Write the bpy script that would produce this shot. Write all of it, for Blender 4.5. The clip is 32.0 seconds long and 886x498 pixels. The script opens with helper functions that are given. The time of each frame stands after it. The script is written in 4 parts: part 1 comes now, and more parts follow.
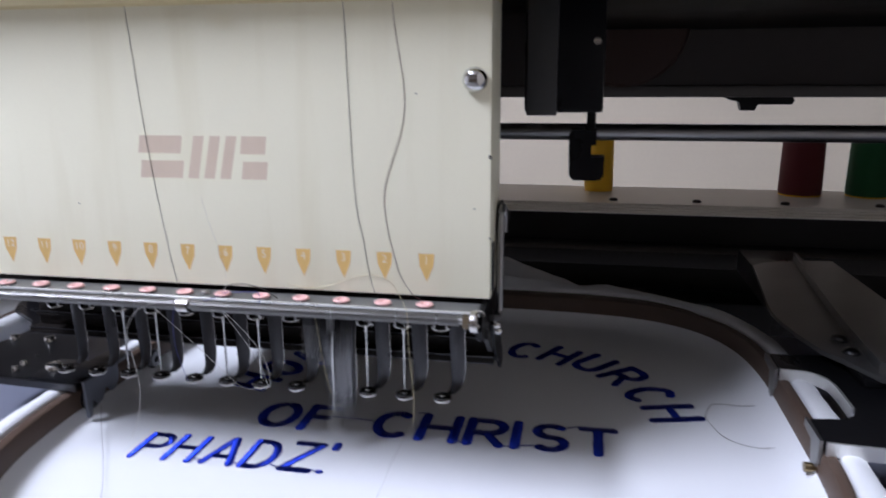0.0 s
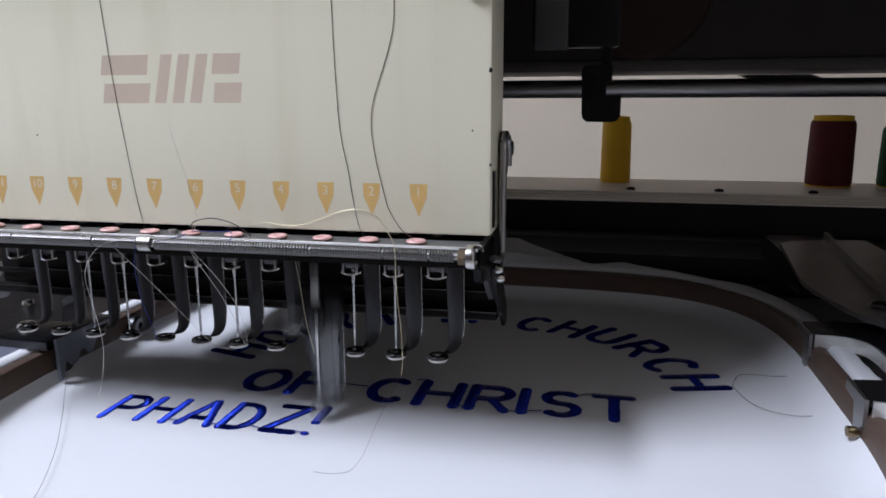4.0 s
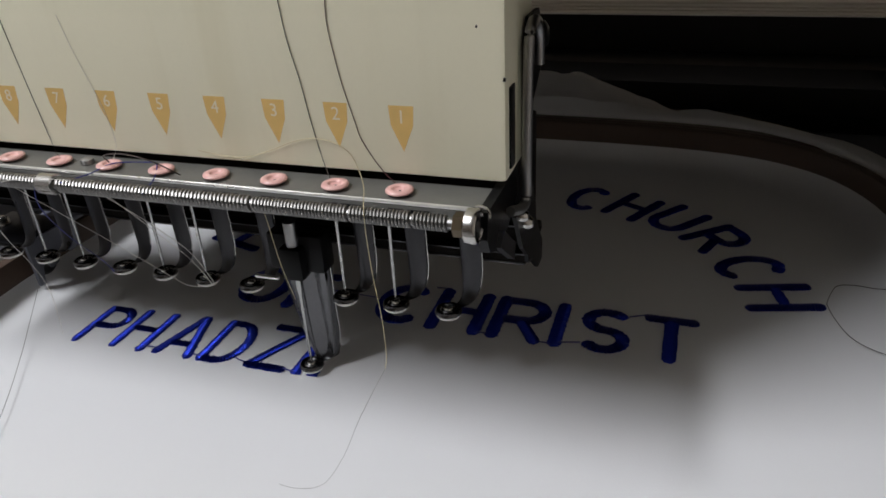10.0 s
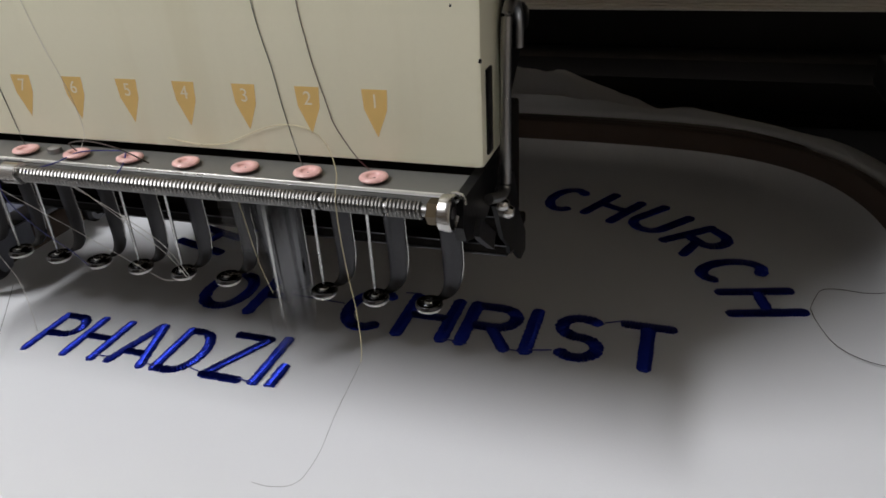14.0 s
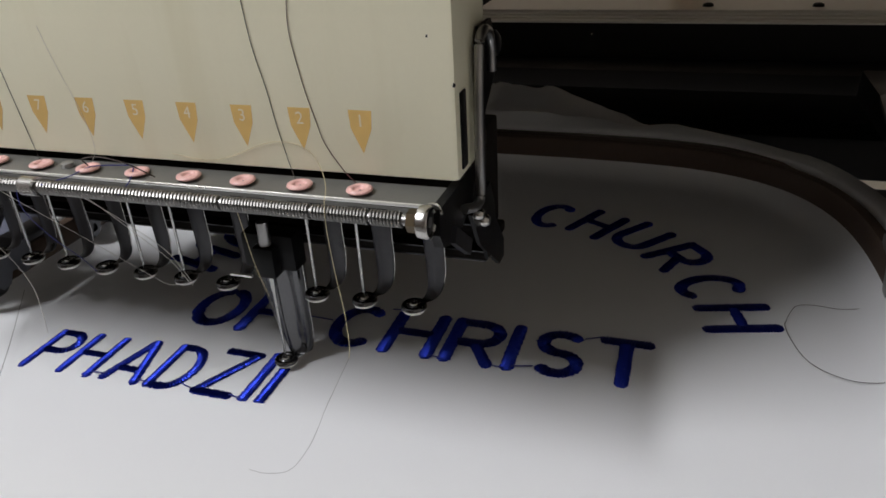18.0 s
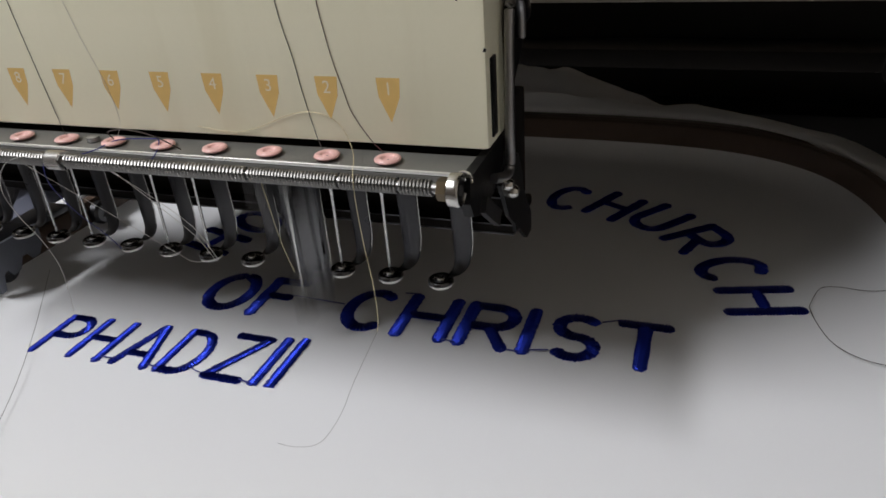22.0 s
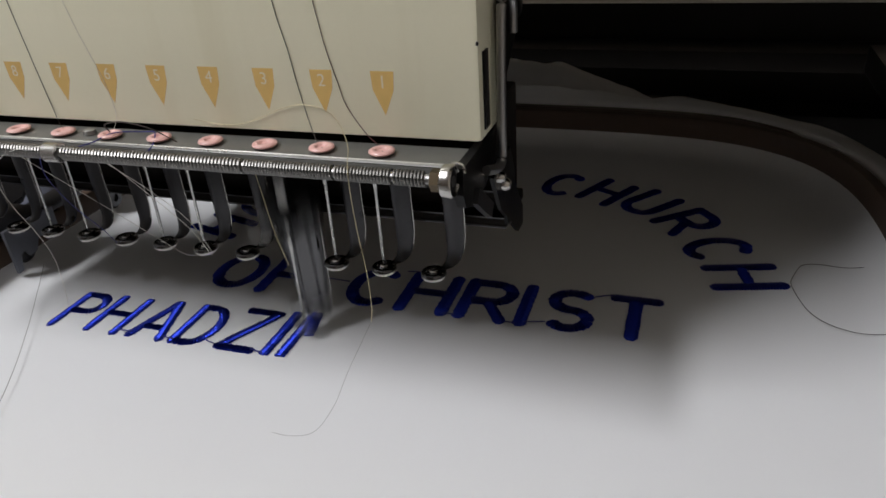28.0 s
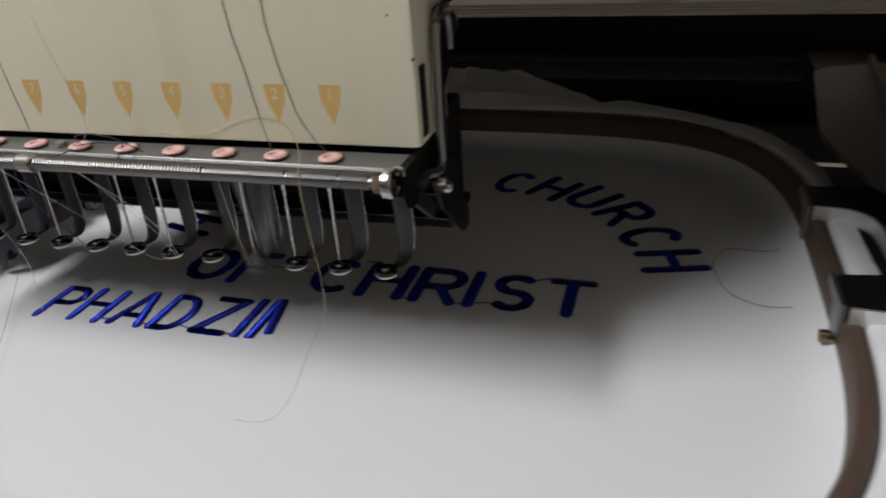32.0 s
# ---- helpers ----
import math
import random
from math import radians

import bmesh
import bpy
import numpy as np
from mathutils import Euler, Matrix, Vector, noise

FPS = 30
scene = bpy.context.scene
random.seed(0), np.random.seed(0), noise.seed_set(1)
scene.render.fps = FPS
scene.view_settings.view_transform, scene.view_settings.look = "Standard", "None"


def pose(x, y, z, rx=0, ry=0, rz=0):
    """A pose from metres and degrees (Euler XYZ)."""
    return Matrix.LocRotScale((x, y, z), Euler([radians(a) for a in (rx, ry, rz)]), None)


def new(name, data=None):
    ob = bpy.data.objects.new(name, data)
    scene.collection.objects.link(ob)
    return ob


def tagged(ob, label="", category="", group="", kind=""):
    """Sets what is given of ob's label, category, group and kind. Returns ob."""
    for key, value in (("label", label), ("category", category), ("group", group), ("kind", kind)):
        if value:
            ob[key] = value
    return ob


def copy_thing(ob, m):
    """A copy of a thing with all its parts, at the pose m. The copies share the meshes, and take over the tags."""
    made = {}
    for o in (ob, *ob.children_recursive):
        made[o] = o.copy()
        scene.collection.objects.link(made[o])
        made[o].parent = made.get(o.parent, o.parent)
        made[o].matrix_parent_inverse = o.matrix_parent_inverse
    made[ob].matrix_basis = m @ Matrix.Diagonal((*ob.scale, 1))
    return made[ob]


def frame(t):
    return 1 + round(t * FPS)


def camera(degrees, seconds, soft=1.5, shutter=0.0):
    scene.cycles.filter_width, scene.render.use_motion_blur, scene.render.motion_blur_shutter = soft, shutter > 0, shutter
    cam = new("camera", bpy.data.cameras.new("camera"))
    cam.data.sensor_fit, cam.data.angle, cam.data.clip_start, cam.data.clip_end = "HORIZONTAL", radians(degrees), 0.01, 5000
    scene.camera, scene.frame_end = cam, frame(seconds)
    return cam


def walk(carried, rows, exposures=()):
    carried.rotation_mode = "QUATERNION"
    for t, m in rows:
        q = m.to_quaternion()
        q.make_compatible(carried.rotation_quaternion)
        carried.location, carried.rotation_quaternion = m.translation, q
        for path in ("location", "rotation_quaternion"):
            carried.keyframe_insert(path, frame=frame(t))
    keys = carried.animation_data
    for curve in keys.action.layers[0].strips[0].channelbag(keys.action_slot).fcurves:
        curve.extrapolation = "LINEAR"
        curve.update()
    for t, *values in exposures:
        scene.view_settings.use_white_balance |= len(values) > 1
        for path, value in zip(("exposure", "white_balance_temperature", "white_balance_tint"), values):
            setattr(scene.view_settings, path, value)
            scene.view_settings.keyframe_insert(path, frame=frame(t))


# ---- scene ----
# An embroidery machine head, seen close by a carried camera while it stitches lettering on a hooped white garment.
cam = camera(62.19, 32.0, soft=1.6, shutter=0.9)
# seconds, place in metres, yaw, pitch, roll
PATH = [
    (0.0, 0.0475, -0.2161, 0.1350, 11.10, -13.39, 0.35),
    (0.5, 0.0412, -0.2150, 0.1414, 11.67, -12.55, 0.91),
    (1.0, 0.0413, -0.2185, 0.1470, 12.27, -11.58, 1.38),
    (1.5, 0.0486, -0.2180, 0.1464, 11.45, -12.18, 1.15),
    (2.0, 0.0467, -0.2163, 0.1348, 12.29, -13.59, -0.11),
    (2.5, 0.0484, -0.2090, 0.1210, 12.28, -14.42, -0.65),
    (4.5, 0.0498, -0.1905, 0.1000, 12.47, -11.17, 0.48),
    (5.0, 0.0521, -0.1873, 0.0960, 12.55, -11.79, 0.53),
    (5.5, 0.0480, -0.1870, 0.0972, 14.06, -14.37, 0.45),
    (6.0, 0.0390, -0.1733, 0.1103, 16.56, -19.65, 1.68),
    (6.5, 0.0418, -0.1536, 0.1169, 15.73, -23.47, 2.02),
    (7.0, 0.0421, -0.1425, 0.1216, 16.62, -26.44, 2.61),
    (7.5, 0.0463, -0.1348, 0.1260, 17.33, -26.25, 1.54),
    (8.0, 0.0531, -0.1264, 0.1242, 16.90, -27.85, 2.50),
    (8.5, 0.0505, -0.1256, 0.1230, 17.63, -28.06, 2.59),
    (9.0, 0.0506, -0.1233, 0.1219, 17.65, -28.21, 2.75),
    (9.5, 0.0493, -0.1231, 0.1212, 17.73, -28.07, 2.79),
    (10.0, 0.0499, -0.1230, 0.1210, 18.03, -28.07, 2.77),
    (10.5, 0.0498, -0.1238, 0.1190, 18.38, -28.33, 2.50),
    (11.0, 0.0504, -0.1227, 0.1196, 18.53, -28.08, 2.61),
    (11.5, 0.0503, -0.1207, 0.1198, 18.46, -28.36, 2.89),
    (12.0, 0.0516, -0.1214, 0.1188, 18.37, -27.97, 2.62),
    (12.5, 0.0507, -0.1212, 0.1181, 18.22, -27.93, 2.68),
    (13.0, 0.0517, -0.1195, 0.1174, 17.94, -27.96, 2.56),
    (13.5, 0.0511, -0.1197, 0.1167, 18.03, -28.03, 2.68),
    (14.0, 0.0524, -0.1190, 0.1167, 17.73, -28.01, 2.77),
    (14.5, 0.0547, -0.1207, 0.1185, 17.75, -27.90, 2.88),
    (16.5, 0.0600, -0.1289, 0.1224, 17.72, -27.56, 2.89),
    (17.0, 0.0604, -0.1296, 0.1229, 17.77, -27.61, 2.97),
    (17.5, 0.0608, -0.1294, 0.1229, 17.72, -27.48, 3.06),
    (18.0, 0.0602, -0.1290, 0.1226, 17.66, -27.50, 2.91),
    (18.5, 0.0610, -0.1293, 0.1219, 17.54, -27.56, 2.99),
    (19.0, 0.0605, -0.1282, 0.1203, 17.89, -27.65, 2.98),
    (19.5, 0.0588, -0.1279, 0.1193, 18.17, -27.94, 2.83),
    (20.0, 0.0596, -0.1260, 0.1197, 17.86, -27.70, 2.76),
    (20.5, 0.0594, -0.1263, 0.1178, 17.84, -28.15, 2.92),
    (21.0, 0.0586, -0.1275, 0.1194, 18.16, -28.18, 3.40),
    (21.5, 0.0578, -0.1294, 0.1188, 18.47, -28.17, 3.52),
    (22.0, 0.0572, -0.1298, 0.1184, 18.59, -28.29, 3.72),
    (22.5, 0.0571, -0.1315, 0.1181, 18.59, -28.26, 3.67),
    (23.0, 0.0579, -0.1323, 0.1179, 18.80, -28.28, 3.60),
    (23.5, 0.0573, -0.1342, 0.1189, 18.77, -28.08, 3.59),
    (24.0, 0.0587, -0.1335, 0.1184, 18.43, -28.03, 3.36),
    (24.5, 0.0588, -0.1324, 0.1167, 18.32, -28.29, 3.49),
    (25.0, 0.0581, -0.1308, 0.1160, 18.49, -28.50, 3.47),
    (25.5, 0.0590, -0.1298, 0.1154, 18.42, -28.43, 3.38),
    (27.5, 0.0573, -0.1329, 0.1170, 18.12, -28.19, 3.38),
    (28.0, 0.0580, -0.1330, 0.1175, 18.06, -28.14, 3.39),
    (28.5, 0.0578, -0.1326, 0.1176, 18.07, -28.08, 3.41),
    (29.0, 0.0576, -0.1318, 0.1161, 17.89, -28.14, 3.26),
    (29.5, 0.0569, -0.1308, 0.1154, 17.95, -28.23, 3.38),
    (30.0, 0.0563, -0.1292, 0.1135, 17.98, -28.32, 3.37),
    (30.5, 0.0579, -0.1288, 0.1137, 17.92, -28.16, 3.33),
    (31.0, 0.0609, -0.1317, 0.1162, 17.41, -27.95, 3.48),
    (31.5, 0.0617, -0.1355, 0.1172, 17.40, -27.95, 3.68),
    (32.0, 0.0702, -0.1440, 0.1211, 16.33, -27.43, 3.48),
]
EXPOSURES = [(0.0, 0.48, 5560, 18), (1.0, 0.38, 5580, 17), (2.0, 0.30, 5550, 16), (2.5, 0.28, 5550, 16), (5.0, 0.02, 5850, 16), (6.0, -0.19, 6050, 15), (9.0, -0.11, 6350, 11), (20.0, -0.13, 6450, 11), (32.0, -0.2, 6500, 11)]
walk(cam, [(t, pose(x, y, z, 90 + pitch, roll, yaw)) for t, x, y, z, yaw, pitch, roll in PATH], EXPOSURES)

# seconds and shift in millimetres of the driven frame that carries hoop and garment
SHIFT = [
    (0.0, 3.7, -13.0),
    (0.5, 3.4, -12.4),
    (1.0, 4.8, -10.8),
    (1.5, 5.6, -10.9),
    (2.0, 6.0, -10.5),
    (2.5, 5.8, -10.1),
    (4.5, 3.1, -7.7),
    (5.0, 3.0, -6.3),
    (5.5, 3.1, -4.7),
    (6.0, 2.9, -5.2),
    (6.5, 3.2, -3.0),
    (7.0, 3.3, -1.9),
    (7.5, 3.7, -1.4),
    (8.0, -0.7, -0.2),
    (8.5, -0.3, 1.6),
    (9.0, 0.3, 0.7),
    (9.5, 0.8, -0.2),
    (10.0, 0.6, -0.9),
    (10.5, 0.5, -1.8),
    (11.0, -0.2, -2.8),
    (11.5, -0.8, -3.9),
    (12.0, -1.3, -4.5),
    (12.5, -2.1, -5.4),
    (13.0, -2.5, -6.2),
    (13.5, -2.4, -7.0),
    (14.0, -2.0, -7.8),
    (14.5, -1.7, -8.9),
    (16.5, 0.0, -12.6),
    (17.0, 0.1, -13.6),
    (17.5, 0.1, -14.4),
    (18.0, 0.1, -15.3),
    (18.5, 0.0, -16.3),
    (19.0, -0.4, -16.7),
    (19.5, -1.1, -17.5),
    (20.0, -2.7, -18.5),
    (20.5, -2.6, -19.2),
    (21.0, -2.7, -20.0),
    (21.5, -2.3, -20.3),
    (22.0, -2.3, -19.5),
    (22.5, -3.0, -18.4),
    (23.0, -3.7, -18.1),
    (23.5, -4.4, -17.6),
    (24.0, -4.9, -16.7),
    (24.5, -5.2, -15.7),
    (25.0, -5.4, -14.9),
    (25.5, -5.4, -14.0),
    (27.5, -3.0, -10.2),
    (28.0, -2.9, -9.5),
    (28.5, -3.0, -8.5),
    (29.0, -2.9, -7.9),
    (29.5, -3.2, -6.9),
    (30.0, -3.5, -6.1),
    (30.5, -4.3, -5.0),
    (31.0, -4.7, -4.2),
    (31.5, -5.3, -3.6),
    (32.0, -5.7, -2.3),
]
NEEDLE = (-40.3, 17.6)   # place of the sewing needle, millimetres
PITCH = 13.5             # spacing of the twelve needles

# ---------------------------------------------------------------- light
world = bpy.data.worlds.new("room_air")
world.use_nodes = True
world.node_tree.nodes["Background"].inputs[0].default_value = (0.9, 0.93, 1.0, 1)
world.node_tree.nodes["Background"].inputs[1].default_value = 0.004
scene.world = world


def tube_lamp(x, y, z, length, watts, tilt=0.0):
    data = bpy.data.lights.new("tube_light", "AREA")
    data.shape, data.size, data.size_y, data.energy = "RECTANGLE", 0.22, length, watts
    data.color = (0.98, 0.985, 1.0)
    ob = new("tube_light", data)
    ob.matrix_basis = pose(x, y, z, tilt)
    return ob


# a bare tube under the ceiling: the half that shines down and the half that shines up
tube_lamp(-1.05, -0.80, 1.62, 0.98, 41)
tube_lamp(-1.05, -0.80, 1.64, 0.98, 16, 180)

# ---------------------------------------------------------------- materials


def material(name, base, rough=0.5, metal=0.0, vary=0.1, size=40.0, bump=0.0, fine=400.0, stretch=(1, 1, 1), island=0.0, sheen=0.0, coat=0.0, spec=0.5):
    """Principled surface with broad variation, fine grain and optional relief; size and fine are patterns a metre."""
    m = bpy.data.materials.new(name)
    m.use_nodes = True
    nodes, links = m.node_tree.nodes, m.node_tree.links
    b = nodes["Principled BSDF"]
    co, mp = nodes.new("ShaderNodeTexCoord"), nodes.new("ShaderNodeMapping")
    mp.inputs["Scale"].default_value = stretch
    links.new(co.outputs["Object"], mp.inputs["Vector"])
    big, small = nodes.new("ShaderNodeTexNoise"), nodes.new("ShaderNodeTexNoise")
    for n, s in ((big, size), (small, fine)):
        n.inputs["Scale"].default_value, n.inputs["Detail"].default_value = s, 4
        links.new(mp.outputs["Vector"], n.inputs["Vector"])
    mixed = nodes.new("ShaderNodeMix")
    mixed.data_type = "RGBA"
    mixed.inputs["A"].default_value = (*[c * (1 - vary) for c in base], 1)
    mixed.inputs["B"].default_value = (*[min(1, c * (1 + vary)) for c in base], 1)
    add = nodes.new("ShaderNodeMath")
    add.operation = "MULTIPLY_ADD"
    add.inputs[1].default_value = 0.4
    links.new(small.outputs["Fac"], add.inputs[0])
    half = nodes.new("ShaderNodeMath")
    half.operation = "MULTIPLY"
    half.inputs[1].default_value = 0.6
    links.new(big.outputs["Fac"], half.inputs[0])
    links.new(half.outputs[0], add.inputs[2])
    fac = add.outputs[0]
    if island:
        geo, sw = nodes.new("ShaderNodeNewGeometry"), nodes.new("ShaderNodeMix")
        sw.inputs["Factor"].default_value = island
        links.new(fac, sw.inputs["A"])
        links.new(geo.outputs["Random Per Island"], sw.inputs["B"])
        fac = sw.outputs["Result"]
    links.new(fac, mixed.inputs["Factor"])
    links.new(mixed.outputs["Result"], b.inputs["Base Color"])
    rr = nodes.new("ShaderNodeMapRange")
    rr.inputs["To Min"].default_value, rr.inputs["To Max"].default_value = max(0.02, rough - 0.08), min(1, rough + 0.08)
    links.new(big.outputs["Fac"], rr.inputs["Value"])
    links.new(rr.outputs["Result"], b.inputs["Roughness"])
    b.inputs["Metallic"].default_value = metal
    b.inputs["Sheen Weight"].default_value = sheen
    b.inputs["Specular IOR Level"].default_value = spec
    b.inputs["Coat Weight"].default_value = coat
    if bump:
        bp = nodes.new("ShaderNodeBump")
        bp.inputs["Strength"].default_value, bp.inputs["Distance"].default_value = bump, 0.0004
        links.new(small.outputs["Fac"], bp.inputs["Height"])
        links.new(bp.outputs["Normal"], b.inputs["Normal"])
    return m


COVER = material("cream_enamel", (0.87, 0.845, 0.655), 0.38, vary=0.04, size=25, bump=0.05, fine=900)
def streak(m, dirt):
    """Faint stains running down the sheet."""
    nodes, links = m.node_tree.nodes, m.node_tree.links
    co, mp, n, ramp, mix = [nodes.new("ShaderNode" + k) for k in ("TexCoord", "Mapping", "TexNoise", "ValToRGB", "Mix")]
    mp.inputs["Scale"].default_value = (1, 1, 0.12)
    n.inputs["Scale"].default_value, n.inputs["Detail"].default_value = 70, 6
    ramp.color_ramp.elements[0].position, ramp.color_ramp.elements[1].position = 0.52, 0.8
    mix.data_type = "RGBA"
    old = nodes["Principled BSDF"].inputs["Base Color"].links[0].from_socket
    links.new(co.outputs["Object"], mp.inputs["Vector"])
    links.new(mp.outputs["Vector"], n.inputs["Vector"])
    links.new(n.outputs["Fac"], ramp.inputs["Fac"])
    links.new(ramp.outputs["Color"], mix.inputs["Factor"])
    links.new(old, mix.inputs["A"])
    mix.inputs["B"].default_value = (*dirt, 1)
    links.new(mix.outputs["Result"], nodes["Principled BSDF"].inputs["Base Color"])


streak(COVER, (0.79, 0.755, 0.555))
SLOPE = material("yellowed_cream_enamel", (0.78, 0.69, 0.40), 0.42, vary=0.06, size=25, bump=0.05, fine=900)
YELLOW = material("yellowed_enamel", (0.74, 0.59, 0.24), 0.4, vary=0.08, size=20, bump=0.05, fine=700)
CHROME = material("polished_chrome", (0.62, 0.62, 0.61), 0.09, 1.0, 0.05, 80)
STEEL = material("polished_steel", (0.55, 0.54, 0.52), 0.24, 1.0, 0.1, 80, 0.05, 900)
NEEDLESTEEL = material("needle_steel", (0.5, 0.5, 0.49), 0.25, 1.0, 0.1, 80)
SPRING = material("spring_wire", (0.23, 0.224, 0.216), 0.42, 1.0, 0.15, 80)
DARKSTEEL = material("dark_oiled_steel", (0.10, 0.10, 0.105), 0.35, 1.0, 0.2, 80, 0.1, 900)
EDGE = material("bright_steel_edge", (0.8, 0.8, 0.78), 0.3, 0.8, 0.05, 80)
DULL = material("dull_steel", (0.36, 0.36, 0.36), 0.38, 1.0, 0.15, 60, 0.1, 900)
SHANK = material("worn_shank_steel", (0.12, 0.12, 0.125), 0.22, 1.0, 0.2, 150, 0.1, 900)
ARMSTEEL = material("dark_foot_arm_steel", (0.055, 0.055, 0.058), 0.3, 1.0, 0.2, 90, 0.1, 900)
FOOTSTEEL = material("worn_foot_steel", (0.11, 0.11, 0.115), 0.24, 1.0, 0.15, 120, 0.1, 900)
TRAY = material("grey_sheet_metal", (0.23, 0.23, 0.22), 0.42, 0.6, 0.12, 60, 0.1, 1200)
BLACK = material("black_painted_metal", (0.007, 0.007, 0.008), 0.3, 0.0, 0.3, 50, 0.1, 600, spec=0.14)
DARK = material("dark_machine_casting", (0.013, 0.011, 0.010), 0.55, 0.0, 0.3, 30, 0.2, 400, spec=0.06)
CAST = material("brown_grey_casting", (0.03, 0.021, 0.016), 0.5, 0.0, 0.2, 20, 0.2, 300, spec=0.4)
CASTLIP = material("worn_casting_edge", (0.10, 0.09, 0.082), 0.45, 0.2, 0.25, 25, 0.2, 300)
BROWN = material("dark_brown_rubber", (0.05, 0.022, 0.014), 0.6, 0.0, 0.2, 40)
PINK = material("pink_ceramic", (0.76, 0.45, 0.42), 0.34, 0.0, 0.08, 200, coat=0.2)
GOLD = material("faded_gold_print", (0.68, 0.46, 0.16), 0.5, 0.0, 0.18, 150)
LOGO = material("faded_tan_print", (0.66, 0.55, 0.42), 0.5, 0.0, 0.08, 100)
CREAMPRINT = material("cream_print", (0.76, 0.70, 0.55), 0.5, 0.0, 0.08, 200)
REDPRINT = material("red_print", (0.35, 0.05, 0.06), 0.5, 0.0, 0.2, 200)
CLOTH = material("white_cotton_knit", (0.76, 0.77, 0.785), 0.9, 0.0, 0.025, 30, 0.12, 2600)
BLUE = material("blue_rayon_thread", (0.013, 0.026, 0.28), 0.34, 0.9, 0.4, 200, fine=2500, spec=0.2)
HOOPWOOD = material("beige_hoop_plastic", (0.092, 0.062, 0.046), 0.5, 0.0, 0.2, 30, 0.15, 500, spec=0.3)
TABLE = material("blue_grey_table", (0.17, 0.18, 0.23), 0.35, 0.0, 0.12, 12, 0.05, 500)
RAIL = material("cream_rail", (0.88, 0.85, 0.77), 0.40, 0.2, 0.05, 20)
RAILDARK = material("dark_anodised_rail", (0.009, 0.0075, 0.0065), 0.5, 0.0, 0.2, 20, spec=0.25)
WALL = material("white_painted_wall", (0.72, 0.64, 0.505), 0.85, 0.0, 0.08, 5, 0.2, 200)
# tones of unseen walls, chosen to steer bounced light onto and off the cloth
UPPERWALL = material("unseen_upper_wall", (0.26, 0.205, 0.155), 0.85, 0.0, 0.08, 3, 0.2, 200)
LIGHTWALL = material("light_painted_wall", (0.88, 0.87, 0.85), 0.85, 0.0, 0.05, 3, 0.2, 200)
DIMWALL = material("unseen_dim_wall", (0.10, 0.075, 0.055), 0.85, 0.0, 0.05, 3, 0.2, 200)
FRONTWALL = material("unseen_dim_front_wall", (0.22, 0.185, 0.155), 0.85, 0.0, 0.05, 3, 0.2, 200)
BOUNCEWALL = material("unseen_bounce_wall", (0.43, 0.39, 0.34), 0.85, 0.0, 0.05, 3, 0.2, 200)
FLOOR = material("grey_floor", (0.25, 0.24, 0.23), 0.6, 0.0, 0.15, 5)
ALU = material("grey_brushed_metal", (0.17, 0.168, 0.165), 0.36, 0.7, 0.08, 40, 0.1, 800)
BRONZE = material("dark_bronze", (0.11, 0.085, 0.055), 0.35, 1.0, 0.15, 120)
BRASS = material("dull_brass", (0.26, 0.2, 0.11), 0.35, 1.0, 0.15, 120)
CLIPSTEEL = material("blued_clip_steel", (0.22, 0.23, 0.27), 0.45, 0.8, 0.15, 60, 0.1, 900)
WHITEPLASTIC = material("white_plastic", (0.82, 0.82, 0.80), 0.35, 0.0, 0.04, 100)
GREYPLATE = material("grey_plate", (0.055, 0.055, 0.056), 0.42, 0.2, 0.1, 40)
CONEYELLOW = material("yellow_thread_cone", (0.97, 0.56, 0.006), 0.5, 0.0, 0.1, 60, 0.12, 900, (1, 1, 12))
CONERED = material("maroon_thread_cone", (0.12, 0.011, 0.015), 0.7, 0.0, 0.2, 60, 0.5, 900, (1, 1, 12))
CONEGREEN = material("green_thread_cone", (0.01, 0.11, 0.03), 0.7, 0.0, 0.2, 60, 0.5, 900, (1, 1, 12))
BLACKTHREAD = material("dark_thread", (0.06, 0.046, 0.04), 0.7, 0.0, 0.2, 300)
GOLDTHREAD = material("metallic_gold_thread", (0.68, 0.60, 0.38), 0.3, 0.4, 0.45, 700)
WHITETHREAD = material("white_thread", (0.72, 0.70, 0.66), 0.7, 0.0, 0.1, 300)
REDTHREAD = material("dark_red_thread", (0.07, 0.012, 0.012), 0.6, 0.0, 0.2, 300)
BLUETHREAD = material("blue_loose_thread", (0.015, 0.02, 0.20), 0.5, 0.0, 0.2, 300)

# ---------------------------------------------------------------- mesh tools, in millimetres
MM = 0.001


def box(bm, x0, x1, y0, y1, z0, z1, bevel=0.0):
    r = bmesh.ops.create_cube(bm, size=1.0)
    vs = r["verts"]
    for v in vs:
        v.co = Vector(((x0 + x1) / 2 + v.co.x * (x1 - x0), (y0 + y1) / 2 + v.co.y * (y1 - y0), (z0 + z1) / 2 + v.co.z * (z1 - z0)))
    if bevel:
        edges = list({e for v in vs for e in v.link_edges})
        bmesh.ops.bevel(bm, geom=edges, offset=bevel, segments=2, affect="EDGES", profile=0.6)
    return bm


